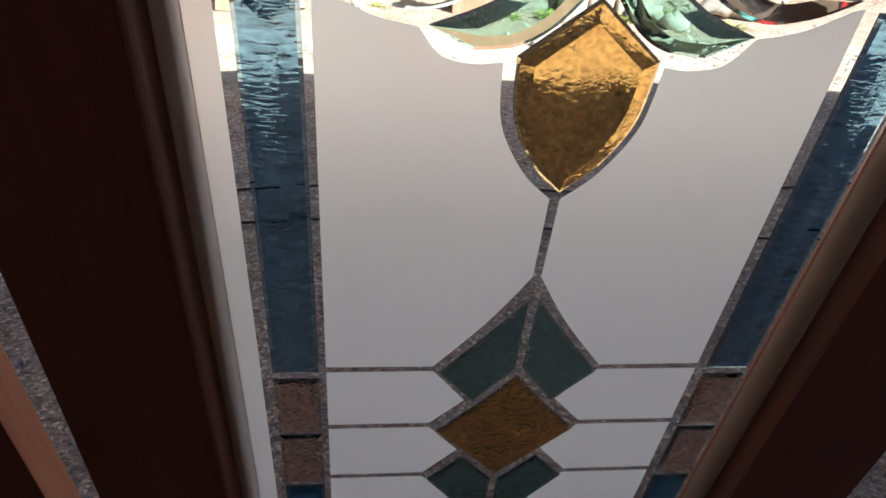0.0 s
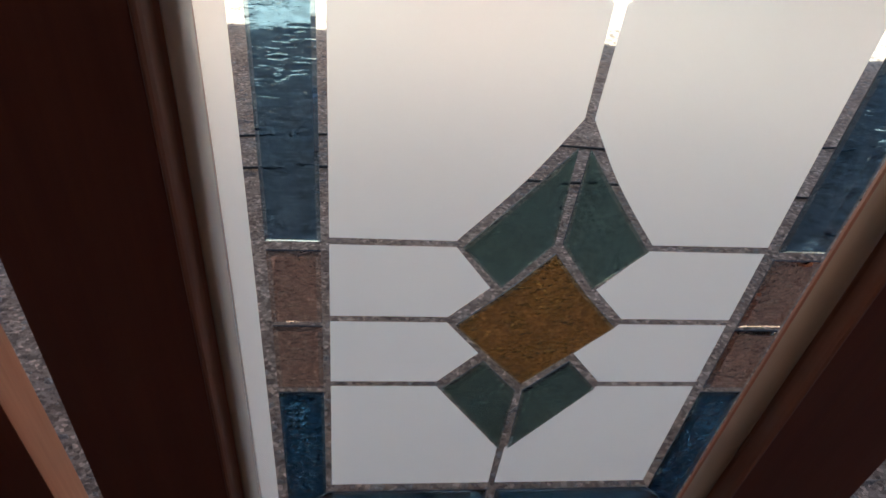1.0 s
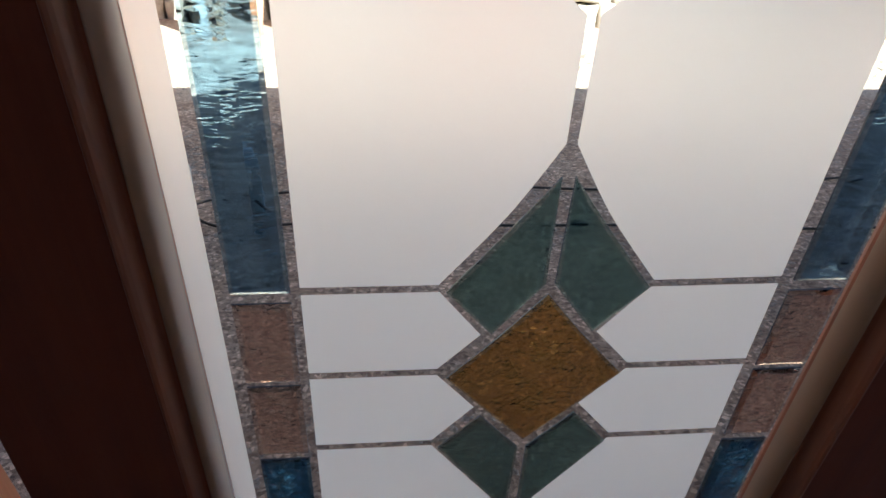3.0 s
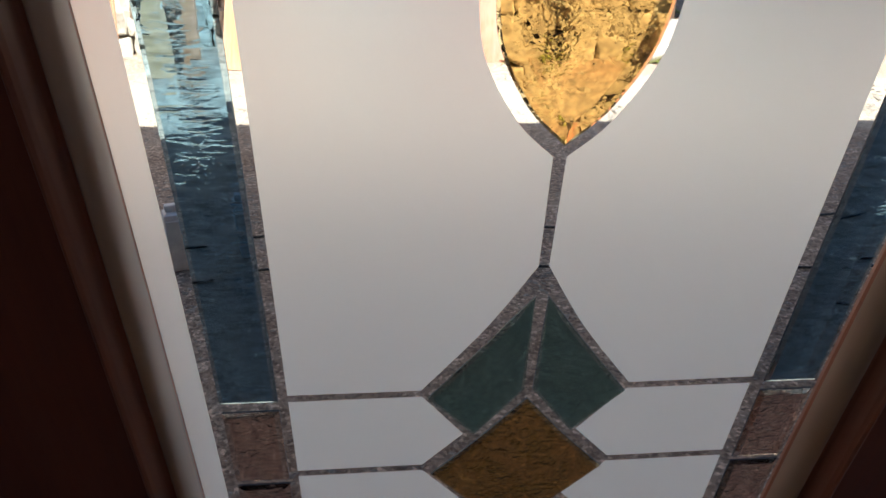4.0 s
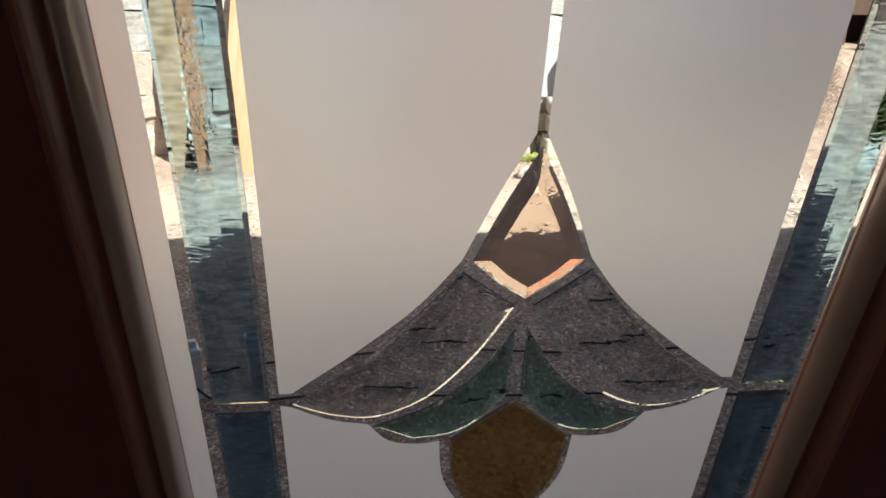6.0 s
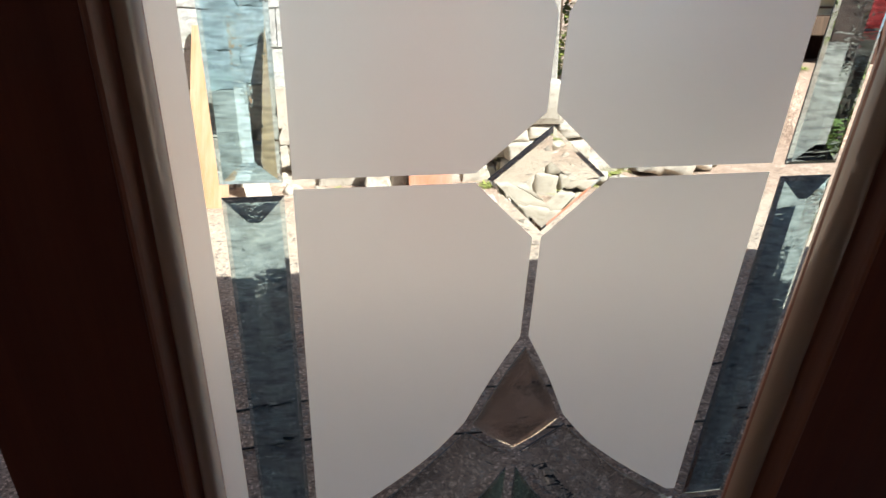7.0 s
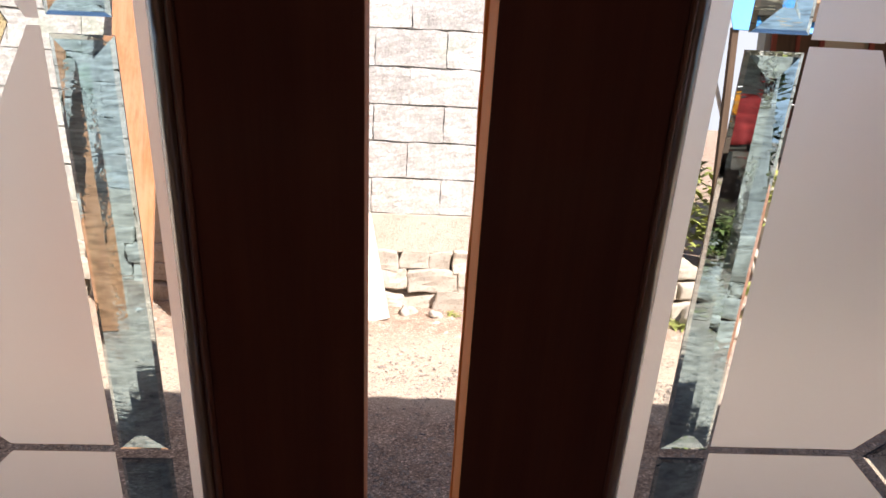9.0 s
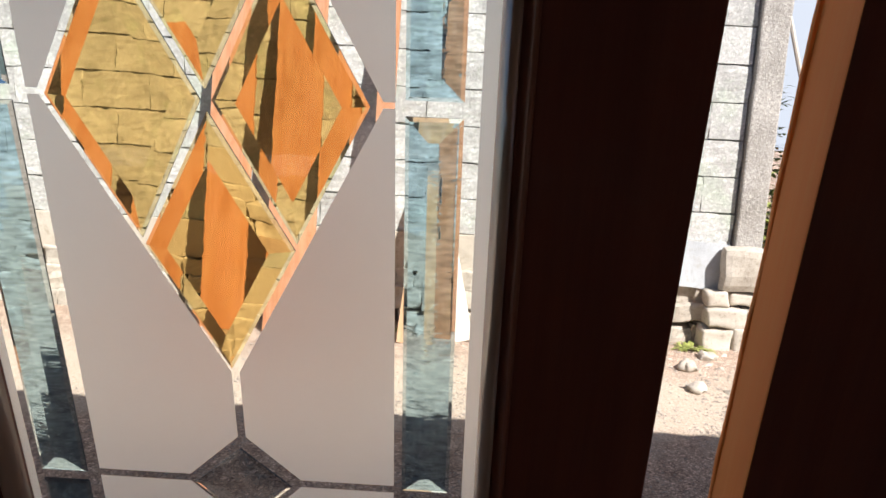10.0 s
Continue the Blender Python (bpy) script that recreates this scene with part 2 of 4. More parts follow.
def mossy(m):
    """Faint greenish weathering in wide patches."""
    n, l = m.node_tree.nodes, m.node_tree.links
    b = n["Principled BSDF"]
    pos = n.new("ShaderNodeNewGeometry").outputs["Position"]
    mask = ramp(n, l, noise_of(n, l, pos, 2.1, 4, 0.6), [(0.54, (0, 0, 0)), (0.68, (0.55, 0.55, 0.55))])
    old = b.inputs["Base Color"].links[0].from_socket
    l.new(mix(n, l, mask, old, (0.44, 0.52, 0.40)), b.inputs["Base Color"])


mossy(BLOCK)


def blotched(m, pale, dark):
    """Pale and ruddy stains along a sawn board."""
    n, l = m.node_tree.nodes, m.node_tree.links
    b = n["Principled BSDF"]
    old = b.inputs["Base Color"].links[0].from_socket
    worn = ramp(n, l, noise_of(n, l, coords(n, l, (8, 8, 3.2)), 1.0, 4, 0.65), [(0.46, (0, 0, 0)), (0.66, (0.75, 0.75, 0.75))])
    ruddy = ramp(n, l, noise_of(n, l, coords(n, l, (17, 17, 6.5)), 1.0, 4, 0.6), [(0.56, (0, 0, 0)), (0.72, (0.6, 0.6, 0.6))])
    l.new(mix(n, l, ruddy, mix(n, l, worn, old, pale), dark), b.inputs["Base Color"])


blotched(PLANK_PINK, (0.68, 0.37, 0.265), (0.46, 0.155, 0.075))
blotched(PLANK_RED, (0.56, 0.30, 0.16), (0.34, 0.115, 0.045))
MORTAR = masonry("grey_mortar", ((0.30, 0.28, 0.24), (0.42, 0.40, 0.35), (0.54, 0.52, 0.47)))
PLINTH = masonry("brown_cement_plinth", ((0.40, 0.35, 0.28), (0.49, 0.44, 0.36), (0.56, 0.51, 0.43)), grit=60, relief=0.9, stain=(0.25, 0.2, 0.14))
STONE = masonry("rubble_stone", ((0.38, 0.33, 0.26), (0.52, 0.47, 0.39), (0.62, 0.57, 0.49)), scale=12, stain=(0.2, 0.17, 0.12))
COLUMN = masonry("cement_column", ((0.25, 0.235, 0.205), (0.36, 0.34, 0.31), (0.46, 0.44, 0.40)), grit=60, relief=1.0)
SLATE = masonry("grey_cement_board", ((0.34, 0.36, 0.37), (0.42, 0.44, 0.45), (0.50, 0.52, 0.52)))
SOIL = masonry("woodchip_soil", ((0.25, 0.165, 0.115), (0.42, 0.31, 0.235), (0.57, 0.46, 0.37)), scale=16, grit=110, relief=1.0, stain=(0.06, 0.045, 0.035), stain_amount=0.8)


def sunlit_sand_band(m):
    """Pale ragged band of sand across the yard, with sunlight painted into its colour."""
    n, l = m.node_tree.nodes, m.node_tree.links
    b = n["Principled BSDF"]
    pos = n.new("ShaderNodeNewGeometry").outputs["Position"]
    sep = n.new("ShaderNodeSeparateXYZ")
    l.new(pos, sep.inputs[0])
    wob = noise_of(n, l, pos, 2.2, 6, 0.7)
    add = n.new("ShaderNodeMath")
    add.operation = "MULTIPLY_ADD"
    add.inputs[1].default_value = 1.1
    l.new(wob, add.inputs[0])
    l.new(sep.outputs["Y"], add.inputs[2])
    mask = ramp(n, l, add.outputs[0], [(0.0, (0, 0, 0)), (1.0, (0, 0, 0))])
    node = mask.node
    mr = n.new("ShaderNodeMapRange")
    mr.inputs["From Min"].default_value, mr.inputs["From Max"].default_value = 2.0, 6.0
    l.new(add.outputs[0], mr.inputs["Value"])
    l.new(mr.outputs[0], node.inputs[0])
    # pale from about where the roof's shadow ends, brown again near the wall
    for p_, v in ((0.32, 0.0), (0.42, 0.85), (0.58, 0.85), (0.70, 0.15)):
        node.color_ramp.elements.new(p_).color = (v, v, v, 1)
    old = b.inputs["Base Color"].links[0].from_socket
    sunlit_sand = ramp(n, l, noise_of(n, l, pos, 60, 5, 0.7), [(0.3, (0.38, 0.30, 0.22)), (0.7, (0.66, 0.57, 0.45))])
    l.new(mix(n, l, mask, old, sunlit_sand), b.inputs["Base Color"])


def speckle(m, cells, amount):
    """Granules of many tones, each a little cell of its own."""
    n, l = m.node_tree.nodes, m.node_tree.links
    b = n["Principled BSDF"]
    v = n.new("ShaderNodeTexVoronoi")
    v.inputs["Scale"].default_value = cells
    pos = n.new("ShaderNodeNewGeometry").outputs["Position"]
    l.new(pos, v.inputs["Vector"])
    sep = n.new("ShaderNodeSeparateColor")
    l.new(v.outputs["Color"], sep.inputs[0])
    tone = ramp(n, l, sep.outputs[0], [(0.0, (0.5, 0.46, 0.44)), (0.45, (0.9, 0.87, 0.84)), (0.78, (1.1, 1.08, 1.05)), (1.0, (2.0, 2.0, 1.95))])
    old = b.inputs["Base Color"].links[0].from_socket
    l.new(mix(n, l, amount, old, tone, "MULTIPLY"), b.inputs["Base Color"])


speckle(SOIL, 130.0, 1.0)
speckle(BLOCK, 70.0, 0.28)
speckle(COLUMN, 110.0, 0.35)
sunlit_sand_band(SOIL)
CHIP = masonry("pale_chips", ((0.07, 0.055, 0.045), (0.36, 0.29, 0.23), (0.74, 0.68, 0.60)), scale=300)
ENCLOSURE = masonry("dark_enclosure", ((0.05, 0.035, 0.025), (0.08, 0.055, 0.04), (0.11, 0.08, 0.06)))
ROOF = plain("rusty_roof_sheet", (0.22, 0.13, 0.09), 0.6, 0.3, 0.3, 6)
WHITE = plain("white_plastic", (0.78, 0.78, 0.76), 0.4)
BLACK = plain("black_rubber", (0.02, 0.02, 0.02), 0.5)
TEAL = plain("teal_cloth", (0.22, 0.62, 0.55), 0.9)
RED = plain("red_cloth", (0.62, 0.06, 0.05), 0.9)
ORANGE = plain("orange_cloth", (0.85, 0.36, 0.03), 0.9)
BLUE_TARP = plain("blue_tarp", (0.05, 0.32, 0.75), 0.5)
CREAM = plain("cream_wall_paint", (0.62, 0.58, 0.42), 0.9)
LEAF = plain("leaf_green", (0.27, 0.30, 0.075), 0.6, 0, 0.4)


# ---------------------------------------------------------------- mesh helpers
def part(name, bm, mat, parent=None, label="", smooth=False):
    me = bpy.data.meshes.new(name)
    bm.normal_update()
    bm.to_mesh(me)
    bm.free()
    for k in (mat if isinstance(mat, (list, tuple)) else [mat]):
        me.materials.append(k)
    if smooth:
        for f in me.polygons:
            f.use_smooth = True
    ob = new(name, me)
    ob.parent = parent
    if label:
        tagged(ob, label)
    return ob


def shared(name, me, m, parent=None):
    ob = new(name, me)
    ob.parent = parent
    ob.matrix_basis = m
    return ob


def empty(name, m, label="", category="", group="", kind=""):
    ob = new(name)
    ob.matrix_basis = m
    return tagged(ob, label, category, group, kind)


def box(bm, x0, x1, y0, y1, z0, z1, bevel=0.0, mat=0):
    vs = [bm.verts.new((x, y, z)) for z in (z0, z1) for y in (y0, y1) for x in (x0, x1)]
    fs = [bm.faces.new([vs[i] for i in q]) for q in
          ((0, 2, 3, 1), (4, 5, 7, 6), (0, 1, 5, 4), (2, 6, 7, 3), (0, 4, 6, 2), (1, 3, 7, 5))]
    for f in fs:
        f.material_index = mat
    if bevel:
        es = list({e for f in fs for e in f.edges})
        bmesh.ops.bevel(bm, geom=es, offset=bevel, segments=2, profile=0.6, affect="EDGES", clamp_overlap=True)
    return fs


def boxed(x0, x1, y0, y1, z0, z1, bevel=0.0):
    bm = bmesh.new()
    box(bm, x0, x1, y0, y1, z0, z1, bevel)
    return bm


def rough_up(bm, amount, scale, seed):
    for v in bm.verts:
        p = v.co * scale + Vector((seed * 3.1, seed * 1.7, seed * 0.9))
        v.co += Vector((noise.noise(p), noise.noise(p + Vector((7, 3, 1))), noise.noise(p + Vector((2, 9, 4))))) * amount


def curve_through(pts, steps=6):
    """Points of a smooth curve through pts."""
    out = []
    for i in range(len(pts) - 1):
        p0, p1, p2, p3 = (Vector(pts[max(i - 1, 0)]), Vector(pts[i]), Vector(pts[i + 1]), Vector(pts[min(i + 2, len(pts) - 1)]))
        for s in range(steps):
            t = s / steps
            out.append(tuple(0.5 * (2 * p1 + (p2 - p0) * t + (2 * p0 - 5 * p1 + 4 * p2 - p3) * t * t + (3 * p1 - p0 - 3 * p2 + p3) * t ** 3)))
    return out + [tuple(pts[-1])]


def area(poly):
    return 0.5 * sum(a[0] * b[1] - b[0] * a[1] for a, b in zip(poly, poly[1:] + poly[:1]))


def inset(poly, w):
    """Moves the outline inward by w, or less where the shape is too narrow. Gives the points and each one's share of w."""
    k = len(poly)
    p = [Vector(q) for q in poly]

    def room(q):
        best = 9.0
        for i in range(k):
            a, d = p[i], p[(i + 1) % k] - p[i]
            f = min(max((q - a).dot(d) / max(d.length_squared, 1e-12), 0.0), 1.0)
            best = min(best, (q - a - d * f).length)
        return best

    ways, share, sharp = [], [], []
    for i in range(k):
        d1, d2 = (p[i] - p[i - 1]).normalized(), (p[(i + 1) % k] - p[i]).normalized()
        m = Vector((-d1.y - d2.y, d1.x + d2.x))
        m = Vector((-d1.y, d1.x)) if m.length < 1e-4 else m.normalized()
        m = m / max(m.dot(Vector((-d1.y, d1.x))), 0.2)
        f = 1.0
        while f > 0.06 and room(p[i] + m * (w * f)) < 0.93 * w * f:
            f *= 0.9
        ways.append(m)
        share.append(f * (0.94 if f < 1.0 else 1.0))
        sharp.append(d1.dot(d2) < 0.5)
    for i in range(k):
        if sharp[i]:
            share[i] = min(share[i], 0.9 * min(share[i - 1], share[(i + 1) % k])) if min(share[i - 1], share[(i + 1) % k]) < 1.0 else share[i]
    return [(tuple(q + m * (w * f)), f) for q, m, f in zip(p, ways, share)]


def bevelled(poly, width, rise=0.0025, back=-0.0022, end=0.0, tilt=0.0, lip=0.0024):
    """A glass piece with ground bevels, lying on the pane's inner face: a low upright edge, a narrow steep lip,
    a wide shallow bevel and a flat middle. end: where the bevels of the short ends reach to."""
    if area(poly) < 0:
        poly = poly[::-1]
    bm = bmesh.new()
    edge = back - 0.0013
    crest = edge - lip * 0.45
    inner = inset(poly, width)
    if end:
        lo, hi = min(z for x, z in poly) + end, max(z for x, z in poly) - end
        inner = [((x, min(max(z, lo), hi)), f) for (x, z), f in inner]
    mid = sum(z for x, z in poly) / len(poly)
    rim = [(a, b, min(1.0, 0.45 * g * width / (f * lip))) for a, (b, f), (c, g) in zip(poly, inset(poly, lip), inner)]
    loops = [[bm.verts.new((x, back, z)) for x, z in poly], [bm.verts.new((x, edge, z)) for x, z in poly],
             [bm.verts.new((a[0] + (b[0] - a[0]) * f, edge + (crest - edge) * f, a[1] + (b[1] - a[1]) * f)) for a, b, f in rim],
             [bm.verts.new((x, edge + (crest - edge) * r[2] - rise * f - tilt * (z - mid), z)) for ((x, z), f), r in zip(inner, rim)]]
    k = len(poly)
    for j, (a, b) in enumerate(zip(loops, loops[1:])):
        for i in range(k):
            bm.faces.new((a[i], a[(i + 1) % k], b[(i + 1) % k], b[i])).material_index = (1, 2, 0)[j]
    bm.faces.new(loops[0][::-1])
    bm.faces.new(loops[-1])
    bmesh.ops.recalc_face_normals(bm, faces=bm.faces[:])
    ring = {v: n for n, loop in enumerate(loops) for v in loop}
    for e in bm.edges:
        a, b = (ring[v] for v in e.verts)
        e.smooth = a != b and a > 0 and b > 0 and e.calc_face_angle(3.0) < radians(12.0)
    for f in bm.faces:
        f.smooth = True
    return bm


def film(poly, y=0.0026):
    bm = bmesh.new()
    if area(poly) < 0:
        poly = poly[::-1]
    bm.faces.new([bm.verts.new((x, y, z)) for x, z in poly])
    return bm


def flip(poly):
    return [(-x, z) for x, z in poly]


def rect(x0, x1, z0, z1):
    return [(x0, z0), (x1, z0), (x1, z1), (x0, z1)]


# ---------------------------------------------------------------- the doors
LEAN = 12.5
FOOT = 1.2701          # from the door's foot up to the small clear diamond
H1, H2, H3, HT, H5 = -0.632, -0.7094, -0.7885, -0.3158, 0.2985


def glass_design(door, w, si, so, k, sight):
    """Pane, frosting and all bevelled pieces. w: half the frosted field; si, so: the border strips; k: narrows the flower."""
    def glass(name, poly, width, mat, label="", rise=0.0025, end=0.0, tilt=0.0, lip=0.0024):
        ob = part(name, bevelled([(x, z + FOOT) for x, z in poly], width, rise, end=end, tilt=tilt, lip=lip), [mat, EDGE, CLEAR], door, label)
        ob.visible_shadow = False
        return ob

    def frost(poly):
        ob = part("frosted_panel", film([(x, z + FOOT) for x, z in poly]), FROST, door)
        return ob

    def kx(pts):
        return [(x * k, z) for x, z in pts]

    x0, x1, z0, z1 = sight
    pane = part("glass_pane", boxed(x0 - 0.012, x1 + 0.012, -0.002, 0.002, z0 - 0.012 + FOOT, z1 + 0.012 + FOOT), PANE, door, "clear glass pane with etched frosting")
    pane.visible_shadow = False
    g = 0.003
    # right-hand halves of the frosted fields, mirrored below
    kite_side = kx(curve_through([(0.003, -0.529), (0.0305, -0.577), (0.0687, -0.6295)]))
    shield_side = kx(curve_through([(0.0035, -0.4575), (0.0245, -0.4365), (0.0432, -0.401), (0.0475, -0.360)]))
    scallop = (kx(curve_through([(0.0480, -0.3605), (0.0640, -0.3620), (0.083, -0.3575), (0.0965, -0.3410)]))
               + kx(curve_through([(0.0980, -0.3405), (0.1225, -0.3350), (0.1470, -0.3220)])))
    wing = kx(curve_through([(0.1460, -0.3105), (0.1015, -0.2755), (0.0648, -0.2420), (0.0395, -0.2095)]))
    spire = kx(curve_through([(0.0385, -0.2075), (0.022, -0.1675), (0.003, -0.1285)]))
    fields = [
        [(w, -0.9475), (w, H3 - g), (0.068 * k, H3 - g), (0.0035, -0.8855), (g, -0.9475)],
        [(w, H3 + g), (w, H2 - g), (0.0668 * k, H2 - g), (0.0385 * k, -0.7485), (0.068 * k, H3 + g)],
        [(w, H2 + g), (w, H1 - g), (0.068 * k, H1 - g), (0.0392 * k, -0.6745), (0.0668 * k, H2 + g)],
        [(w, H1 + g)] + kite_side[::-1] + shield_side + scallop + [(w, -0.3205)],
        [(w, -0.0045), (w, -0.3105)] + wing + spire + [(g, -0.046), (0.0435, -0.0045)],
        [(w, 0.002), (0.0435, 0.002), (g, 0.0405), (g, 0.0985), (0.1085, H5 - 0.002), (w, H5 - 0.002)],
        [(w, H5 + 0.002), (0.1085, H5 + 0.002), (g, 0.4985), (g, 0.585), (w, 0.585)],
    ]
    for f in fields:
        frost(f)
        frost(flip(f))
    # etched margin round the sheet
    e = so + 0.0100
    for poly in (rect(e, x1 + 0.01, z0 - 0.01, z1 + 0.01), rect(x0 - 0.01, -e, z0 - 0.01, z1 + 0.01),
                 rect(-e, e, z0 - 0.01, -0.9985), rect(-e, e, 0.6385, z1 + 0.01)):
        frost(poly)
    # border strips
    b, j = 0.0145, 0.0042
    for s in (1, -1):
        def side(poly):
            return poly if s > 0 else flip(poly)
        glass("corner_strip", side([(si, -0.9525), (so, -0.992), (so, H3 - j), (si, H3 - j)]), 0.008, BLUE_ROUGH, "dark blue ripple glass strip", 0.0020)
        glass("copper_tile", side(rect(si, so, H3 + 0.0025, H2 - 0.0025)), 0.008, COPPER, "copper-pink ripple glass tile", 0.0006, lip=0.0040)
        glass("copper_tile", side(rect(si, so, H2 + 0.0020, H1 - j)), 0.008, COPPER, "copper-pink ripple glass tile", 0.0006, lip=0.0040)
        for za, zb in ((H1 + j, HT - j), (HT + j, -0.0055), (0.0035, H5 - 0.005), (H5 + 0.005, 0.594)):
            deep = za < HT - 0.1
            glass("border_strip", side(rect(si, so, za, zb)), b, BLUE_MID if deep else BLUE,
                  "mid blue ripple glass strip with bevelled edges" if deep else "pale blue ripple glass strip with bevelled edges", 0.0024, 0.0150, lip=0.0026)
        glass("sill_strip", side([(0.0045, -0.991), (so - 0.0005, -0.991), (si - 0.002, -0.9515), (0.0045, -0.9515)]), 0.0135, BLUE_SILL, "blue bevelled glass strip", 0.0044, lip=0.0030)
        glass("head_strip", side([(0.0045, 0.594), (si - 0.002, 0.594), (so - 0.0005, 0.6335), (0.0045, 0.6335)]), 0.0135, BLUE, "", 0.0024)
        # lower medallion
        glass("upper_leaf", side(kx(curve_through([(0.0038, -0.5465), (0.0306, -0.5845), (0.0645, -0.6305)]) + [(0.0332, -0.6682), (0.0028, -0.6255)])), 0.0055, GREEN, "green ripple glass leaf", 0.0007)
        glass("lower_leaf", side(kx([(0.0345, -0.7515), (0.0638, -0.7872), (0.0042, -0.8775), (0.0030, -0.7905)])), 0.0055, GREEN, "green ripple glass leaf", 0.0007)
        # flower
        glass("outer_petal", side(kx(curve_through([(0.1455, -0.3135), (0.0995, -0.2800), (0.0643, -0.2435), (0.0392, -0.2135)])
                                     + curve_through([(0.0058, -0.2395), (0.0274, -0.2775), (0.0568, -0.3119), (0.0900, -0.3282), (0.1185, -0.3257), (0.1395, -0.3172)])))
              , 0.0135, CLEAR, "clear bevelled glass petal", 0.0026)
        glass("inner_petal", side(kx(curve_through([(0.0917, -0.3370), (0.0560, -0.3209), (0.0263, -0.2933), (0.0038, -0.2560)])
                                     + curve_through([(0.0042, -0.3118), (0.0222, -0.3347), (0.0418, -0.3472), (0.0666, -0.3504)])))
              , 0.0095, GREEN_SMOOTH, "pale green bevelled glass petal", 0.0018)
        glass("amber_rhomb", side([(0.0518, 0.2047), (0.1012, H5), (0.0518, 0.3923), (0.0035, H5)]), 0.0145, AMBER, "amber bevelled glass rhomb", 0.0042)
    half = curve_through([(0.0, -0.634), (0.0295, -0.6728), (0.061, -0.7098)]) + curve_through([(0.061, -0.7098), (0.0322, -0.7440), (0.0, -0.7810)])[1:]
    glass("amber_lozenge", kx(half + flip(half)[::-1][1:-1]), 0.0050, AMBER_ROUGH, "amber ripple glass lozenge", 0.0006)
    half = [(0.0, -0.3180)] + curve_through([(0.0412, -0.3535), (0.0375, -0.3935), (0.0205, -0.4272), (0.0, -0.4478)])
    glass("amber_shield", kx(half + flip(half)[::-1][1:-1]), 0.010, SHIELD, "amber bevelled glass shield", 0.0018, lip=0.0018)
    half = curve_through([(0.0, -0.1335), (0.0170, -0.1668), (0.0340, -0.2056)]) + curve_through([(0.0340, -0.2056), (0.0180, -0.2215), (0.0, -0.2340)])[1:]
    glass("clear_kite", kx(half + flip(half)[::-1][1:-1]), 0.0090, KITE, "pale rosy wrinkled glass kite with ground bevels", 0.0019)
    glass("clear_diamond", [(0.0, -0.038), (0.0373, 0.0), (0.0, 0.0340), (-0.0373, 0.0)], 0.0155, CLEAR, "small clear bevelled diamond", 0.0022, 0.0, 0.03)
    glass("amber_rhomb", [(0.0, 0.1050), (0.0505, 0.1998), (0.0, H5 - 0.0065), (-0.0505, 0.1998)], 0.0145, AMBER, "amber bevelled glass rhomb", 0.0042)
    glass("amber_rhomb", [(0.0, H5 + 0.0065), (0.0505, 0.3970), (0.0, 0.4920), (-0.0505, 0.3970)], 0.0145, AMBER, "amber bevelled glass rhomb", 0.0042)


def moulding(length_pts, profile):
    """A strip of moulding: profile (across, out) swept along a straight mitred run."""
    bm = bmesh.new()
    rings = []
    for (px, pz), (mx, mz) in length_pts:
        rings.append([bm.verts.new((px + mx * a, o, pz + mz * a)) for a, o in profile])
    k = len(profile)
    for i in range(k - 1):
        bm.faces.new((rings[0][i], rings[0][i + 1], rings[1][i + 1], rings[1][i]))
    bm.faces.new(rings[0][::-1])
    bm.faces.new(rings[1])
    bmesh.ops.recalc_face_normals(bm, faces=bm.faces[:])
    return bm


ROUND = [(-0.001, 0.0), (-0.001, -0.0030), (-0.0003, -0.0068), (0.0009, -0.0102), (0.0025, -0.0130), (0.0045, -0.0152), (0.0067, -0.0165), (0.0088, -0.0168),
         (0.0100, -0.0160), (0.0102, 0.0)]
OUTER = [(0.0104, 0.0), (0.0104, -0.0150), (0.0114, -0.0158), (0.0126, -0.0184), (0.0138, -0.0230), (0.0150, -0.0284), (0.0162, -0.0318), (0.0176, -0.0333),
         (0.0189, -0.0331), (0.0196, -0.0320), (0.0196, 0.0)]
BACK = [(-0.001, 0.0), (-0.001, 0.003), (0.004, 0.0110), (0.0112, 0.0160), (0.0165, 0.0225), (0.0195, 0.0240), (0.0195, 0.0)]


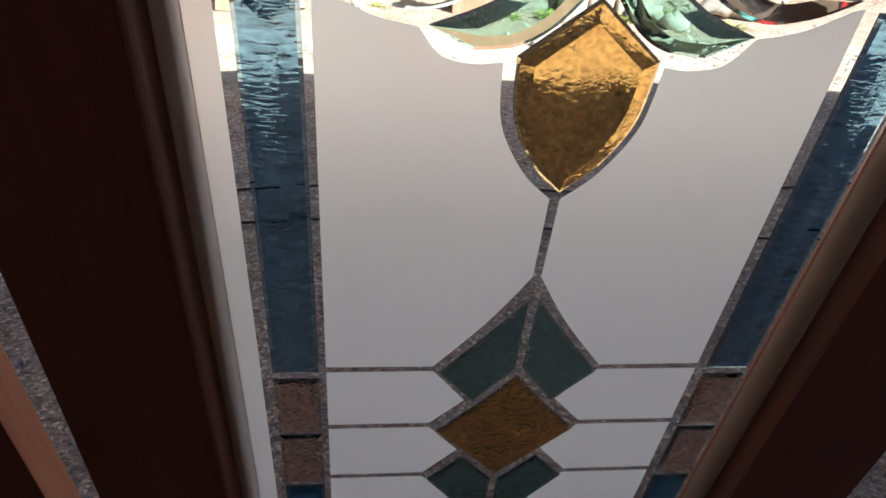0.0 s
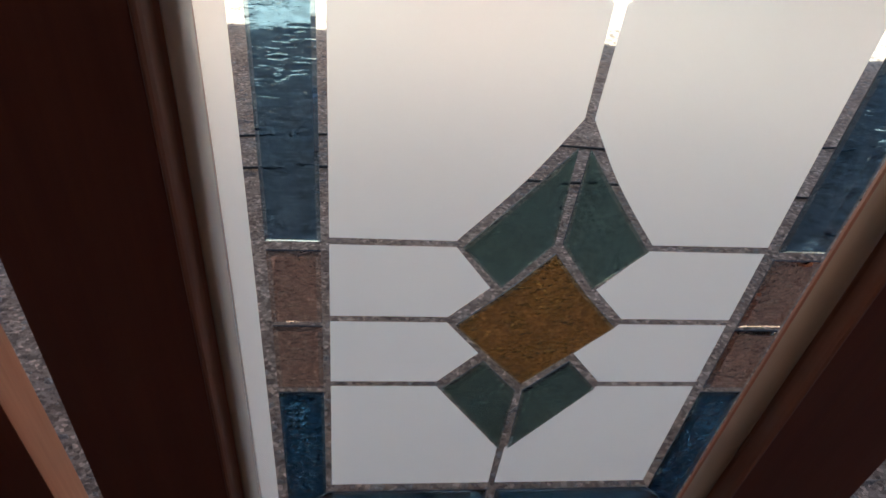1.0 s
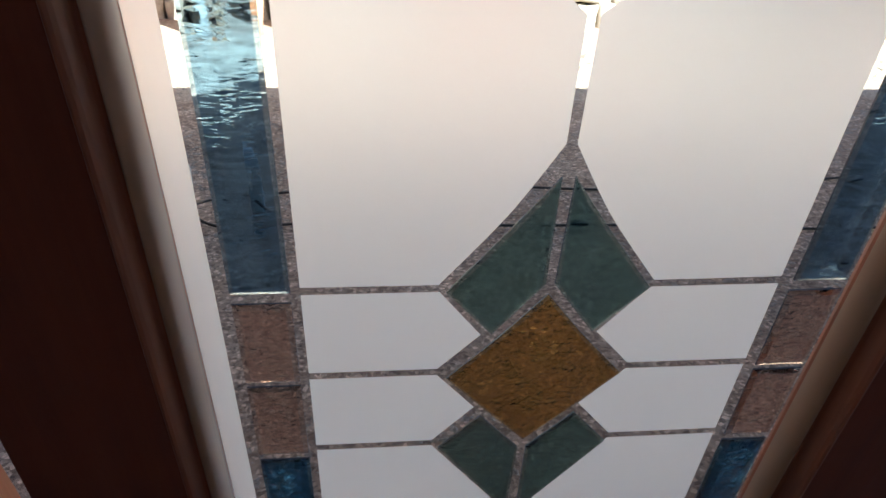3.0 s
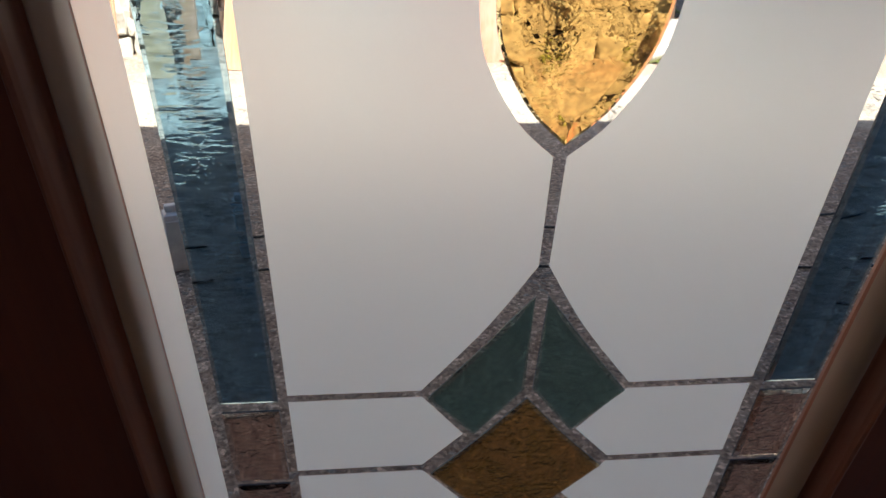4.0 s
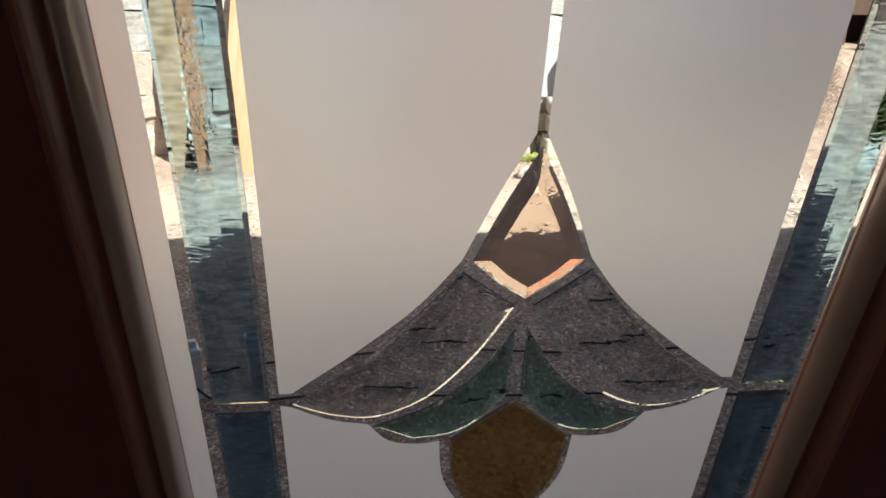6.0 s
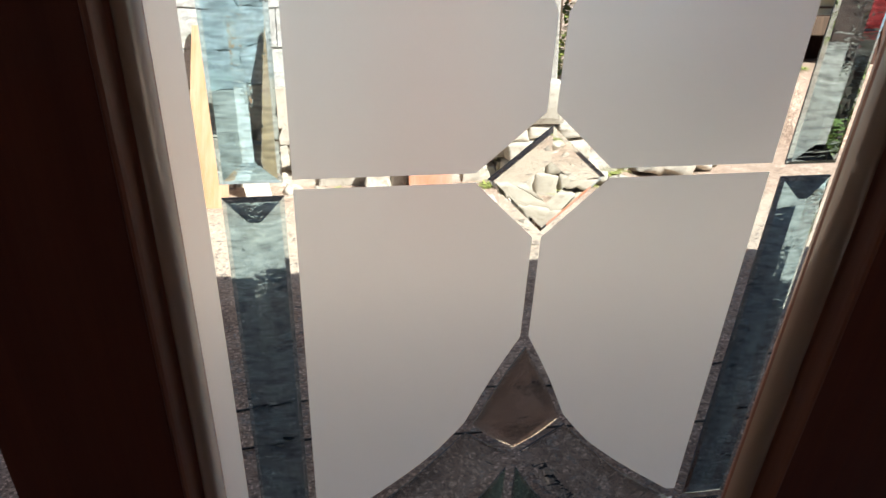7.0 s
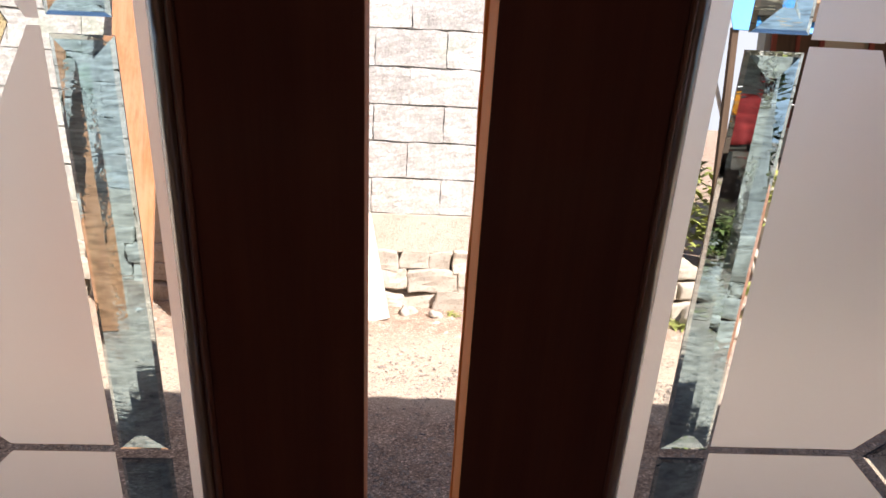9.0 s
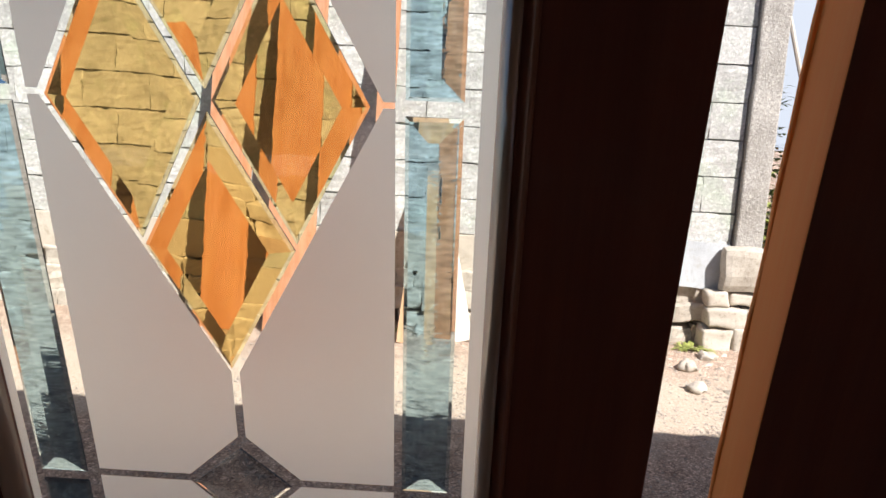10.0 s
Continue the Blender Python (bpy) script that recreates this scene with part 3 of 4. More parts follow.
def door(name, x, drop, lean, twist, edges, sight, w, si, so, k, splay, label):
    root = empty(name, pose(x, 0.2749, drop, LEAN) @ pose(0, 0, FOOT) @ pose(0, 0, 0, lean) @ pose(0, 0, 0, 0, twist, 0) @ pose(0, 0, -FOOT), label, "door", "loose glazed doors")
    xl, xr = edges
    x0, x1, z0, z1 = sight
    m = 0.0192
    foot, top = 0.010, 2.10
    zb, zt = z0 - m + FOOT, z1 + m + FOOT
    front, back = -0.0310 if k > 0.9 else -0.0225, 0.0205

    def member(nm, a, b, c, d, raw, splay=0.0):
        bm = bmesh.new()
        fs = box(bm, a, b, front, back, c, d, 0.0015)
        for v in bm.verts:
            if splay and v.co.x < a + 0.01:
                v.co.x += splay * (1 if v.co.y < 0 else -1)
        bm.normal_update()
        for f in bm.faces:
            f.material_index = 1 if abs(f.normal[raw]) > 0.85 else 0
        return part(nm, bm, [VARNISH, RAW if k > 0.9 else RAW_DULL], root, "dark varnish with raw wood edge")
    member("stile", xl, x0 - m, foot, top, 0, splay)
    member("stile", x1 + m, xr, foot, top, 0)
    sliver = boxed(xl - 0.0012, xl + 0.010, back - 0.001, back + 0.0045, 1.18, top - 0.01, 0.002)
    bmesh.ops.subdivide_edges(sliver, edges=[e for e in sliver.edges if e.calc_length() > 0.3], cuts=24)
    rough_up(sliver, 0.0030, 14.0, 6)
    part("edge_sliver", sliver, RAW if k > 0.9 else RAW_DULL, root, "ragged raw sliver along the back edge")
    member("bottom_rail", x0 - m + 0.0004, x1 + m - 0.0004, foot, zb, 2)
    member("top_rail", x0 - m + 0.0004, x1 + m - 0.0004, zt, top, 2)
    outer = OUTER if k > 0.9 else [(a, 0.78 * o) for a, o in OUTER]
    corners = [((x0, z0 + FOOT), (-1, -1)), ((x1, z0 + FOOT), (1, -1)), ((x1, z1 + FOOT), (1, 1)), ((x0, z1 + FOOT), (-1, 1))]
    for i in range(4):
        part("glazing_bead", moulding([corners[i], corners[(i + 1) % 4]], ROUND), PENCIL, root, "round glossy brown bead", smooth=True)
        part("moulding", moulding([corners[i], corners[(i + 1) % 4]], outer), BEAD, root, "stepped red-brown moulding")
        part("outer_bead", moulding([corners[i], corners[(i + 1) % 4]], BACK), BEAD, root)
    glass_design(root, w, si, so, k, sight)
    return root


door("glazed_door", 0.0, 0.0, 0.0, 0.0, (-0.3445, 0.350), (-0.2215, 0.2050, -1.034, 0.675), 0.1536, 0.1587, 0.1944, 1.0, 0.0,
     "dark varnished wooden door with frosted and bevelled coloured glass, leaning ajar")
door("glazed_door", -0.7104, -0.0112, 1.2, -0.6, (-0.295, 0.2985), (-0.1760, 0.1790, -1.034, 0.675), 0.1160, 0.1227, 0.1585, 0.75, 0.0,
     "narrower dark varnished wooden door with frosted and amber bevelled glass, leaning")

# ---------------------------------------------------------------- ground
def ground():
    bm = bmesh.new()
    xs = [-60, -25, -12] + [-7 + 0.14 * i for i in range(101)] + [12, 25, 60]
    ys = [-60, -20, -6] + [-1.5 + 0.14 * i for i in range(60)] + [9, 14, 30, 80]
    grid = []
    for y in ys:
        row = []
        for x in xs:
            near = 1.0 if -1 < y < 5.0 and abs(x) < 6 else 0.0
            z = near * (0.012 * noise.noise(Vector((x * 1.3, y * 1.3, 0))) + 0.006 * noise.noise(Vector((x * 6, y * 6, 3))))
            if y < 0.6:
                z = min(z, 0) * 0.3
            row.append(bm.verts.new((x, y, z - 0.002)))
        grid.append(row)
    for a, b in zip(grid, grid[1:]):
        for i in range(len(a) - 1):
            bm.faces.new((a[i], a[i + 1], b[i + 1], b[i]))
    tagged(part("ground", bm, SOIL, smooth=True), "brown earth strewn with wood chips and gravel", "ground", kind="structure")


ground()


def scatter(name, count, area_of, sizes, mat, label, flat=0.5, seed=1):
    rnd = random.Random(seed)
    verts, faces = [], []
    for _ in range(count):
        x, y, z = area_of(rnd)
        s = sizes[0] + (sizes[1] - sizes[0]) * rnd.random() ** 3
        rz = rnd.random() * 6.28
        c, n_ = math.cos(rz), math.sin(rz)
        ln, wd, ht = s * (0.7 + 0.9 * rnd.random()), s * (0.4 + 0.5 * rnd.random()), s * flat * (0.4 + 0.8 * rnd.random())
        base = len(verts)
        for dx, dy, dz in ((-1, 0, 0.1), (0, -1, 0), (1, 0, 0.15), (0, 1, 0.05), (0.15, 0.1, 1.0), (-0.2, 0.1, 0.85)):
            jx, jy = dx * ln * (0.8 + 0.4 * rnd.random()), dy * wd * (0.8 + 0.4 * rnd.random())
            verts.append((x + c * jx - n_ * jy, y + n_ * jx + c * jy, z + dz * ht))
        for f in ((0, 1, 5), (1, 4, 5), (1, 2, 4), (2, 3, 4), (3, 5, 4), (3, 0, 5)):
            faces.append(tuple(base + i for i in f))
    me = bpy.data.meshes.new(name)
    me.from_pydata(verts, [], faces)
    me.materials.append(mat)
    return tagged(new(name, me), label, name.replace("_", " "), kind="stuff")


scatter("wood_chips", 26000, lambda r: (-1.9 + 4.4 * r.random(), 0.42 + 3.0 * r.random(), -0.002), (0.0035, 0.015), CHIP, "scattered wood chips and small gravel on the earth", 0.35, 3)
scatter("pebbles", 9000, lambda r: (-2.6 + 5.4 * r.random(), 2.6 + 2.2 * r.random(), -0.002), (0.004, 0.018), CHIP, "small pebbles and chips on the sunlit earth", 0.5, 7)
scatter("loose_stones", 160, lambda r: (-3.0 + 6.5 * r.random(), 3.6 + 1.0 * r.random(), -0.004), (0.015, 0.05), STONE, "loose stones near the wall foot", 0.6, 5)

# ---------------------------------------------------------------- unseen shed round the camera, added to shape the light
def wall(name, x0, x1, y0, y1, z0, z1, label):
    return tagged(part(name, boxed(x0, x1, y0, y1, z0, z1), ENCLOSURE), label, "wall", kind="structure")


# unseen floor, pale so that it throws light up at the doors
BOUNCE_FLOOR = masonry("pale_bounce_floor", ((0.46, 0.44, 0.41), (0.55, 0.53, 0.49), (0.62, 0.60, 0.56)), grit=80, relief=0.2, stain=(0.38, 0.35, 0.31), stain_amount=0.4, rough=0.7)
tagged(part("floor", boxed(-3.99, 3.99, -4.49, 0.02, -0.05, 0.012), BOUNCE_FLOOR), "unseen pale floor added to reflect light onto the doors", "floor", kind="structure")
# unseen walls keep the inside dark; their gaps let some light onto the stiles
wall("wall_south", -4.0, 4.0, -4.6, -4.5, 0.0, 2.66, "unseen dark wall added behind the camera")
wall("wall_west", -4.1, -4.0, -4.6, -0.24, 0.0, 2.7, "unseen dark side wall added to block light")
wall("wall_east", 4.0, 4.1, -4.6, -0.24, 0.0, 2.7, "unseen dark side wall added to block light")
wall("wall_north_left", -4.1, -1.25, -0.34, -0.24, 0.0, 2.7, "unseen dark front wall added beside the doors")
wall("wall_north_right", 1.6, 4.1, -0.34, -0.24, 0.0, 2.7, "unseen dark front wall added beside the doors")
wall("wall_north_header", -1.25, 1.6, -0.34, -0.216, 1.98, 2.7, "unseen dark header beam added for the doors to lean on")


# out of view; its eave casts the shadow edge on the yard
def roof():
    bm = bmesh.new()
    n_ = 420
    rows = []
    for y, z in ((-4.8, 3.3), (1.22, 2.5)):
        for dz in (0.0, 0.004):
            rows.append([bm.verts.new((-9 + 18 * i / n_, y + (0.05 * noise.noise(Vector((i * 0.045, 2, 0))) if y > 0 else 0),
                                       z + dz + 0.012 * math.sin(i * 1.15))) for i in range(n_ + 1)])
    a0, a1, b0, b1 = rows
    for i in range(n_):
        bm.faces.new((a0[i], b0[i], b0[i + 1], a0[i + 1]))
        bm.faces.new((a1[i], a1[i + 1], b1[i + 1], b1[i]))
        bm.faces.new((b0[i], b1[i], b1[i + 1], b0[i + 1]))
    tagged(part("ceiling", bm, ROOF), "rusty corrugated roof sheets over the shed", "roof", kind="structure")


roof()
wall("wall_gable", -4.1, 4.1, -0.30, -0.25, 2.7, 2.715, "unseen dark strip added under the roof")

# ---------------------------------------------------------------- yard wall
WALL_Y = 4.85
RISE, ROW0 = 0.2600, 0.685


def yard_wall():
    root = empty("wall_yard", pose(0, 0, 0), "whitewashed concrete block wall on a cement plinth and rubble base", "wall", "", "structure")
    x0, x1 = -5.5, 1.36
    part("mortar", boxed(x0, x1, WALL_Y + 0.030, WALL_Y + 0.16, ROW0, ROW0 + RISE * 9), BLOCK, root, "whitewashed mortar joints")
    part("plinth", boxed(x0, x1, WALL_Y - 0.02, WALL_Y + 0.17, 0.40, ROW0 - 0.004, 0.006), PLINTH, root, "brown cement plinth")
    part("rubble_core", boxed(x0, x1, WALL_Y + 0.03, WALL_Y + 0.18, -0.05, 0.40), MORTAR, root)
    meshes = []
    for k in range(5):
        bm = boxed(-0.2485, 0.2485, 0.0, 0.12, 0.003, RISE - 0.009)
        bmesh.ops.subdivide_edges(bm, edges=[e for e in bm.edges if e.calc_length() > 0.2], cuts=9, use_grid_fill=True)
        rough_up(bm, 0.009, 9.0, k + 1)
        rough_up(bm, 0.004, 40.0, k + 5)
        ob = part("block", bm, BLOCK, root)
        meshes.append(ob.data)
        ob.matrix_basis = pose(x1 - 0.25 - 0.5 * k, WALL_Y, ROW0)
    rnd = random.Random(4)
    for r in range(9):
        for c in range(14):
            if r == 0 and c < 5:
                continue
            off = 0.25 * (r % 2)
            x = x1 - 0.25 - 0.5 * c - off
            if x < x0 + 0.2:
                continue
            shared("block", meshes[rnd.randrange(5)], pose(x, WALL_Y + 0.004 * rnd.random(), ROW0 + r * RISE, 0, 0, 0), root)
        if r % 2:
            bm = boxed(x1 - 0.246, x1 - 0.004, WALL_Y, WALL_Y + 0.12, ROW0 + r * RISE + 0.004, ROW0 + (r + 1) * RISE - 0.008)
            part("block", bm, BLOCK, root)
    # rubble stones of the base, two uneven courses
    for r, (za, zb) in enumerate(((-0.05, 0.125), (0.12, 0.275), (0.27, 0.41))):
        x = x0 + 0.11 * r
        while x < x1 - 0.1:
            wd = min(0.15 + 0.26 * rnd.random(), x1 - x)
            dz = 0.05 * (rnd.random() - 0.5)
            bm = boxed(x + 0.004, x + wd - 0.004, WALL_Y - 0.06 - 0.05 * rnd.random() + 0.02 * r, WALL_Y + 0.1, za + (dz if r else 0), zb + (0 if r else dz), 0.012)
            bmesh.ops.subdivide_edges(bm, edges=[e for e in bm.edges if e.calc_length() > 0.05], cuts=3, use_grid_fill=True)
            rough_up(bm, 0.035, 5.0, x * 3 + r)
            rough_up(bm, 0.012, 19.0, x * 5 + r)
            part("stone", bm, STONE, root)
            x += wd
    return root


yard_wall()


def column():
    root = empty("cement_column", pose(1.50, WALL_Y + 0.02, 0.0), "tall square cement column on rounded rubble stones", "column", "", "structure")
    bm = boxed(-0.13, 0.065, -0.075, 0.20, 0.0, 2.95, 0.012)
    bmesh.ops.subdivide_edges(bm, edges=[e for e in bm.edges if e.calc_length() > 0.5], cuts=12)
    rough_up(bm, 0.008, 5.0, 2)
    part("shaft", bm, COLUMN, root)
    bm = boxed(-0.24, 0.10, -0.22, -0.075, 0.40, 0.72, 0.05)
    bmesh.ops.subdivide_edges(bm, edges=[e for e in bm.edges if e.calc_length() > 0.06], cuts=2, use_grid_fill=True)
    rough_up(bm, 0.02, 6.0, 8)
    part("foot_stone", bm, STONE, root, "rounded pale stone at the column foot")
    rnd = random.Random(12)
    for za, zb, cuts in ((-0.04, 0.15, (-0.36, -0.14, 0.05, 0.32)), (0.15, 0.29, (-0.33, -0.05, 0.10, 0.30)), (0.29, 0.405, (-0.34, -0.17, 0.06, 0.29))):
        for a, b in zip(cuts, cuts[1:]):
            d = 0.05 * rnd.random()
            bm = boxed(a + 0.006, b - 0.006, -0.30 + d + 0.25 * max(za, 0), 0.15, za + 0.004, zb - 0.004, 0.022)
            bmesh.ops.subdivide_edges(bm, edges=[e for e in bm.edges if e.calc_length() > 0.05], cuts=3, use_grid_fill=True)
            rough_up(bm, 0.025, 7.0, a * 9 + za * 31)
            rough_up(bm, 0.007, 28.0, a * 5 + za * 17)
            part("stone", bm, STONE, root, smooth=True)


column()


# ---------------------------------------------------------------- planks
def plank(x, width, height, y_foot, mat, label, thick=0.03, lean_to=None, sideways=0.0, cut="square"):
    """A board standing on the ground and leaning on the yard wall."""
    gap = (WALL_Y if lean_to is None else lean_to) - 0.03 - y_foot
    lean = math.degrees(math.asin(min(0.9, max(0.0, gap - thick) / height)))
    root = empty("leaning_plank", pose(x, y_foot, 0.0, -lean, sideways, 0), label, "plank", "planks along the wall")
    bm = bmesh.new()
    n_ = 10
    ring = []
    for s, y in ((0, 0.0), (1, thick)):
        pts = []
        for i in range(n_ + 1):
            pts.append((-width / 2 + 0.004 * noise.noise(Vector((x, i * 0.4, 1))), i * height / n_))
        if cut == "round":
            pts[-1] = (-width / 2 + 0.004, height * 0.975)
            pts += [(-width / 2 + 0.02, height * 0.990), (-width / 2 + 0.05, height * 0.997), (0.0, height), (width / 2 - 0.07, height * 0.996), (width / 2 - 0.025, height * 0.986)]
            right = [(width / 2 + 0.004 * noise.noise(Vector((x, i * 0.4, 5))), i * height / n_) for i in range(n_, -1, -1)]
            right[0] = (width / 2 - 0.004, height * 0.968)
            pts += right
        else:
            pts += [(width / 2 + 0.004 * noise.noise(Vector((x, i * 0.4, 5))), i * height / n_ + (0.01 if i == n_ else 0)) for i in range(n_, -1, -1)]
        ring.append([bm.verts.new((px, y, pz)) for px, pz in pts])
    k = len(ring[0])
    for i in range(k):
        bm.faces.new((ring[0][i], ring[0][(i + 1) % k], ring[1][(i + 1) % k], ring[1][i]))
    bm.faces.new(ring[0][::-1])
    bm.faces.new(ring[1])
    bmesh.ops.recalc_face_normals(bm, faces=bm.faces[:])
    part("board", bm, mat, root)
    return root


plank(-2.22, 0.30, 2.6, 4.38, PLANK_RED, "long reddish sawn board leaning on the block wall")
plank(-1.76, 0.33, 2.6, 4.36, PLANK_RED, "wide orange sawn board leaning on the block wall")
plank(-1.16, 0.125, 2.5, 4.36, PLANK_RED, "narrow thick orange board leaning on the wall", 0.05)
plank(-0.865, 0.245, 1.20, 4.29, PLANK_TAN, "short yellow board leaning on the wall", sideways=3.2)
plank(-0.55, 0.16, 0.78, 4.42, PLANK_PALE, "pale weathered board slanting against the wall", sideways=-14)
plank(0.60, 0.30, 2.13, 4.50, PLANK_PINK, "pinkish blotched board with a rounded top leaning on the wall", cut="round")


# ---------------------------------------------------------------- small things in the yard
def tube(points, radius, sides=6, steps=8):
    pts = [Vector(p) for p in curve_through(points, steps)]
    bm = bmesh.new()
    rings = []
    for i, p in enumerate(pts):
        d = (pts[min(i + 1, len(pts) - 1)] - pts[max(i - 1, 0)]).normalized()
        u = d.cross(Vector((0, 0, 1)) if abs(d.z) < 0.9 else Vector((1, 0, 0))).normalized()
        w_ = d.cross(u)
        rings.append([bm.verts.new(p + radius * (math.cos(a) * u + math.sin(a) * w_)) for a in [6.2832 * k / sides for k in range(sides)]])
    for a, b in zip(rings, rings[1:]):
        for k in range(sides):
            bm.faces.new((a[k], a[(k + 1) % sides], b[(k + 1) % sides], b[k]))
    bm.faces.new(rings[0][::-1])
    bm.faces.new(rings[-1])
    bmesh.ops.recalc_face_normals(bm, faces=bm.faces[:])
    return bm


def cord(points, label):
    tagged(part("power_cord", tube(points, 0.0040), BLACK, smooth=True), label, "cable", "cords on the ground")


cord([(-0.60, 1.60, 0.045), (-0.50, 1.575, 0.008), (-0.20, 1.60, 0.008), (0.2, 1.56, 0.008), (0.7, 1.54, 0.008), (1.3, 1.50, 0.008), (2.4, 1.62, 0.008)], "thin black power cord lying on the earth")
cord([(-0.60, 1.62, 0.05), (-0.54, 1.78, 0.008), (-0.25, 1.83, 0.008), (0.15, 1.86, 0.008), (0.8, 1.80, 0.008), (1.8, 1.95, 0.008)], "second black cord lying on the earth")


def white_box():
    root = empty("extension_box", pose(-0.625, 1.63, 0.0, 0, 0, 20), "white plastic extension box standing on the earth", "box")
    bm = boxed(-0.038, 0.038, -0.032, 0.032, 0.0, 0.165, 0.010)
    part("body", bm, WHITE, root)
    bm = boxed(-0.036, 0.036, -0.040, -0.0345, 0.085, 0.150, 0.003)
    part("socket_plate", bm, WHITE, root)
    bm = boxed(-0.030, 0.030, -0.012, 0.012, 0.165, 0.185, 0.006)
    part("grip", bm, WHITE, root)


white_box()


def lathe(profile, segs=28):
    bm = bmesh.new()
    rings = [[bm.verts.new((r * math.cos(6.2832 * k / segs), r * math.sin(6.2832 * k / segs), z)) for k in range(segs)] for r, z in profile]
    for a, b in zip(rings, rings[1:]):
        for k in range(segs):
            bm.faces.new((a[k], a[(k + 1) % segs], b[(k + 1) % segs], b[k]))
    bm.faces.new(rings[0][::-1])
    return bm


def basin(name, m, label, rim_mat, body_mat, r=0.15):
    root = empty(name, m, label, "basin")
    part("bowl", lathe([(r * 0.62, 0.0), (r * 0.66, 0.004), (r * 0.95, 0.085), (r, 0.09), (r * 0.985, 0.094), (r * 0.93, 0.086), (r * 0.62, 0.010), (0.004, 0.008)]), body_mat, root, smooth=True)
    ring = [(r * math.cos(6.2832 * k / 24), r * math.sin(6.2832 * k / 24), 0.092) for k in range(25)]
    part("rim", tube(ring, 0.006, 6, 1), rim_mat, root, smooth=True)


GREEN_RIM = plain("green_enamel", (0.02, 0.30, 0.20), 0.3)
# grey enamel, darkened to hold the plank's shadow in its colour
SHADED_ENAMEL = plain("shaded_grey_enamel", (0.23, 0.265, 0.285), 0.35)


def pail(x, y, z):
    root = empty("enamel_pail", pose(x, y, z), "grey enamel pail with teal rim on rubble stones", "pail")
    r, h = 0.120, 0.262
    part("body", lathe([(r * 0.66, 0.0), (r * 0.69, 0.005), (r * 0.985, h - 0.008), (r, h - 0.003), (r * 0.985, h), (r * 0.95, h - 0.010), (r * 0.65, 0.010), (0.004, 0.008)]), SHADED_ENAMEL, root, smooth=True)
    part("rim", tube([(r * math.cos(6.2832 * i / 24), r * math.sin(6.2832 * i / 24), h) for i in range(25)], 0.0055, 6, 1), GREEN_RIM, root, "teal enamel rim", smooth=True)
    part("lug", boxed(-0.012, 0.012, -0.006, 0.012, -0.012, 0.012, 0.003), TIMBER, root, "dark handle lug").matrix_basis = pose(-0.02, -0.100, 0.125)


def support_stone(x0, x1, y0, y1, z0, z1, seed):
    bm = boxed(x0, x1, y0, y1, z0, z1, 0.02)
    bmesh.ops.subdivide_edges(bm, edges=[e for e in bm.edges if e.calc_length() > 0.05], cuts=3, use_grid_fill=True)
    rough_up(bm, 0.034, 7.0, seed)
    rough_up(bm, 0.012, 24.0, seed + 4)
    tagged(part("rubble_stone", bm, STONE), "squarish pale stone stacked under the pail", "stone", "stones under the pail")


support_stone(0.17, 0.335, 4.62, 4.78, -0.03, 0.17, 3)
support_stone(0.33, 0.445, 4.64, 4.78, -0.03, 0.21, 14)
support_stone(0.20, 0.325, 4.63, 4.78, 0.165, 0.40, 5)
support_stone(0.32, 0.44, 4.65, 4.78, 0.205, 0.40, 9)
pail(0.365, 4.725, 0.398)


board = empty("cement_board", pose(1.155, 4.775, 0.40, -6, 3, 0), "grey cement board offcut leaning on the wall", "board")
bm = boxed(-0.165, 0.165, 0.0, 0.018, 0.0, 0.335)
bmesh.ops.subdivide_edges(bm, edges=bm.edges[:], cuts=3, use_grid_fill=True)
rough_up(bm, 0.005, 9, 3)
part("sheet", bm, SLATE, board)


def blade_leaf(bm, base, way, up, length, width, bend):
    prev = None
    side = way.cross(up).normalized()
    for i in range(5):
        t = i / 4
        c = base + way * length * t + up * (length * 0.55 * t - bend * length * t * t)
        w_ = width * math.sin(math.pi * (0.12 + 0.86 * t)) * 0.5
        cur = (bm.verts.new(c - side * w_), bm.verts.new(c + side * w_))
        if prev:
            bm.faces.new((prev[0], prev[1], cur[1], cur[0]))
        prev = cur


def weeds(x, y, size, count, seed, z=0.0):
    rnd = random.Random(seed)
    bm = bmesh.new()
    for _ in range(count):
        a = rnd.random() * 6.28
        way = Vector((math.cos(a), math.sin(a), 0))
        base = Vector((x + size * 0.7 * (rnd.random() - 0.5), y + size * 0.5 * (rnd.random() - 0.5), z))
        ln = size * (0.22 + 0.42 * rnd.random())
        blade_leaf(bm, base, way, Vector((0, 0, 1)), ln, ln * (0.10 + 0.12 * rnd.random()), 0.2 + 0.5 * rnd.random())
    tagged(part("weed_clump", bm, LEAF), "low green weeds growing at the wall foot", "plant", "weeds along the wall")


for k, (wx, wy, ws, wc) in enumerate(((1.08, 4.58, 0.22, 70), (0.78, 4.50, 0.14, 30), (1.62, 4.50, 0.26, 60), (1.95, 4.80, 0.30, 80), (2.25, 4.40, 0.24, 50),
                                      (-0.02, 4.62, 0.16, 30), (2.75, 5.6, 0.5, 90), (-1.0, 4.6, 0.12, 20))):
    weeds(wx, wy, ws, wc, k + 11)


def rock(x, y, s, seed):
    bm = bmesh.new()
    bmesh.ops.create_icosphere(bm, subdivisions=3, radius=s)
    for v in bm.verts:
        v.co.z *= 0.55
    rough_up(bm, s * 0.5, 1.3 / s, seed)
    rough_up(bm, s * 0.10, 6.0 / s, seed + 3)
    ob = part("rock", bm, STONE, smooth=True)
    ob.location = (x, y, s * 0.25)
    tagged(ob, "pale loose stone lying on the earth", "rock", "rocks in the yard")


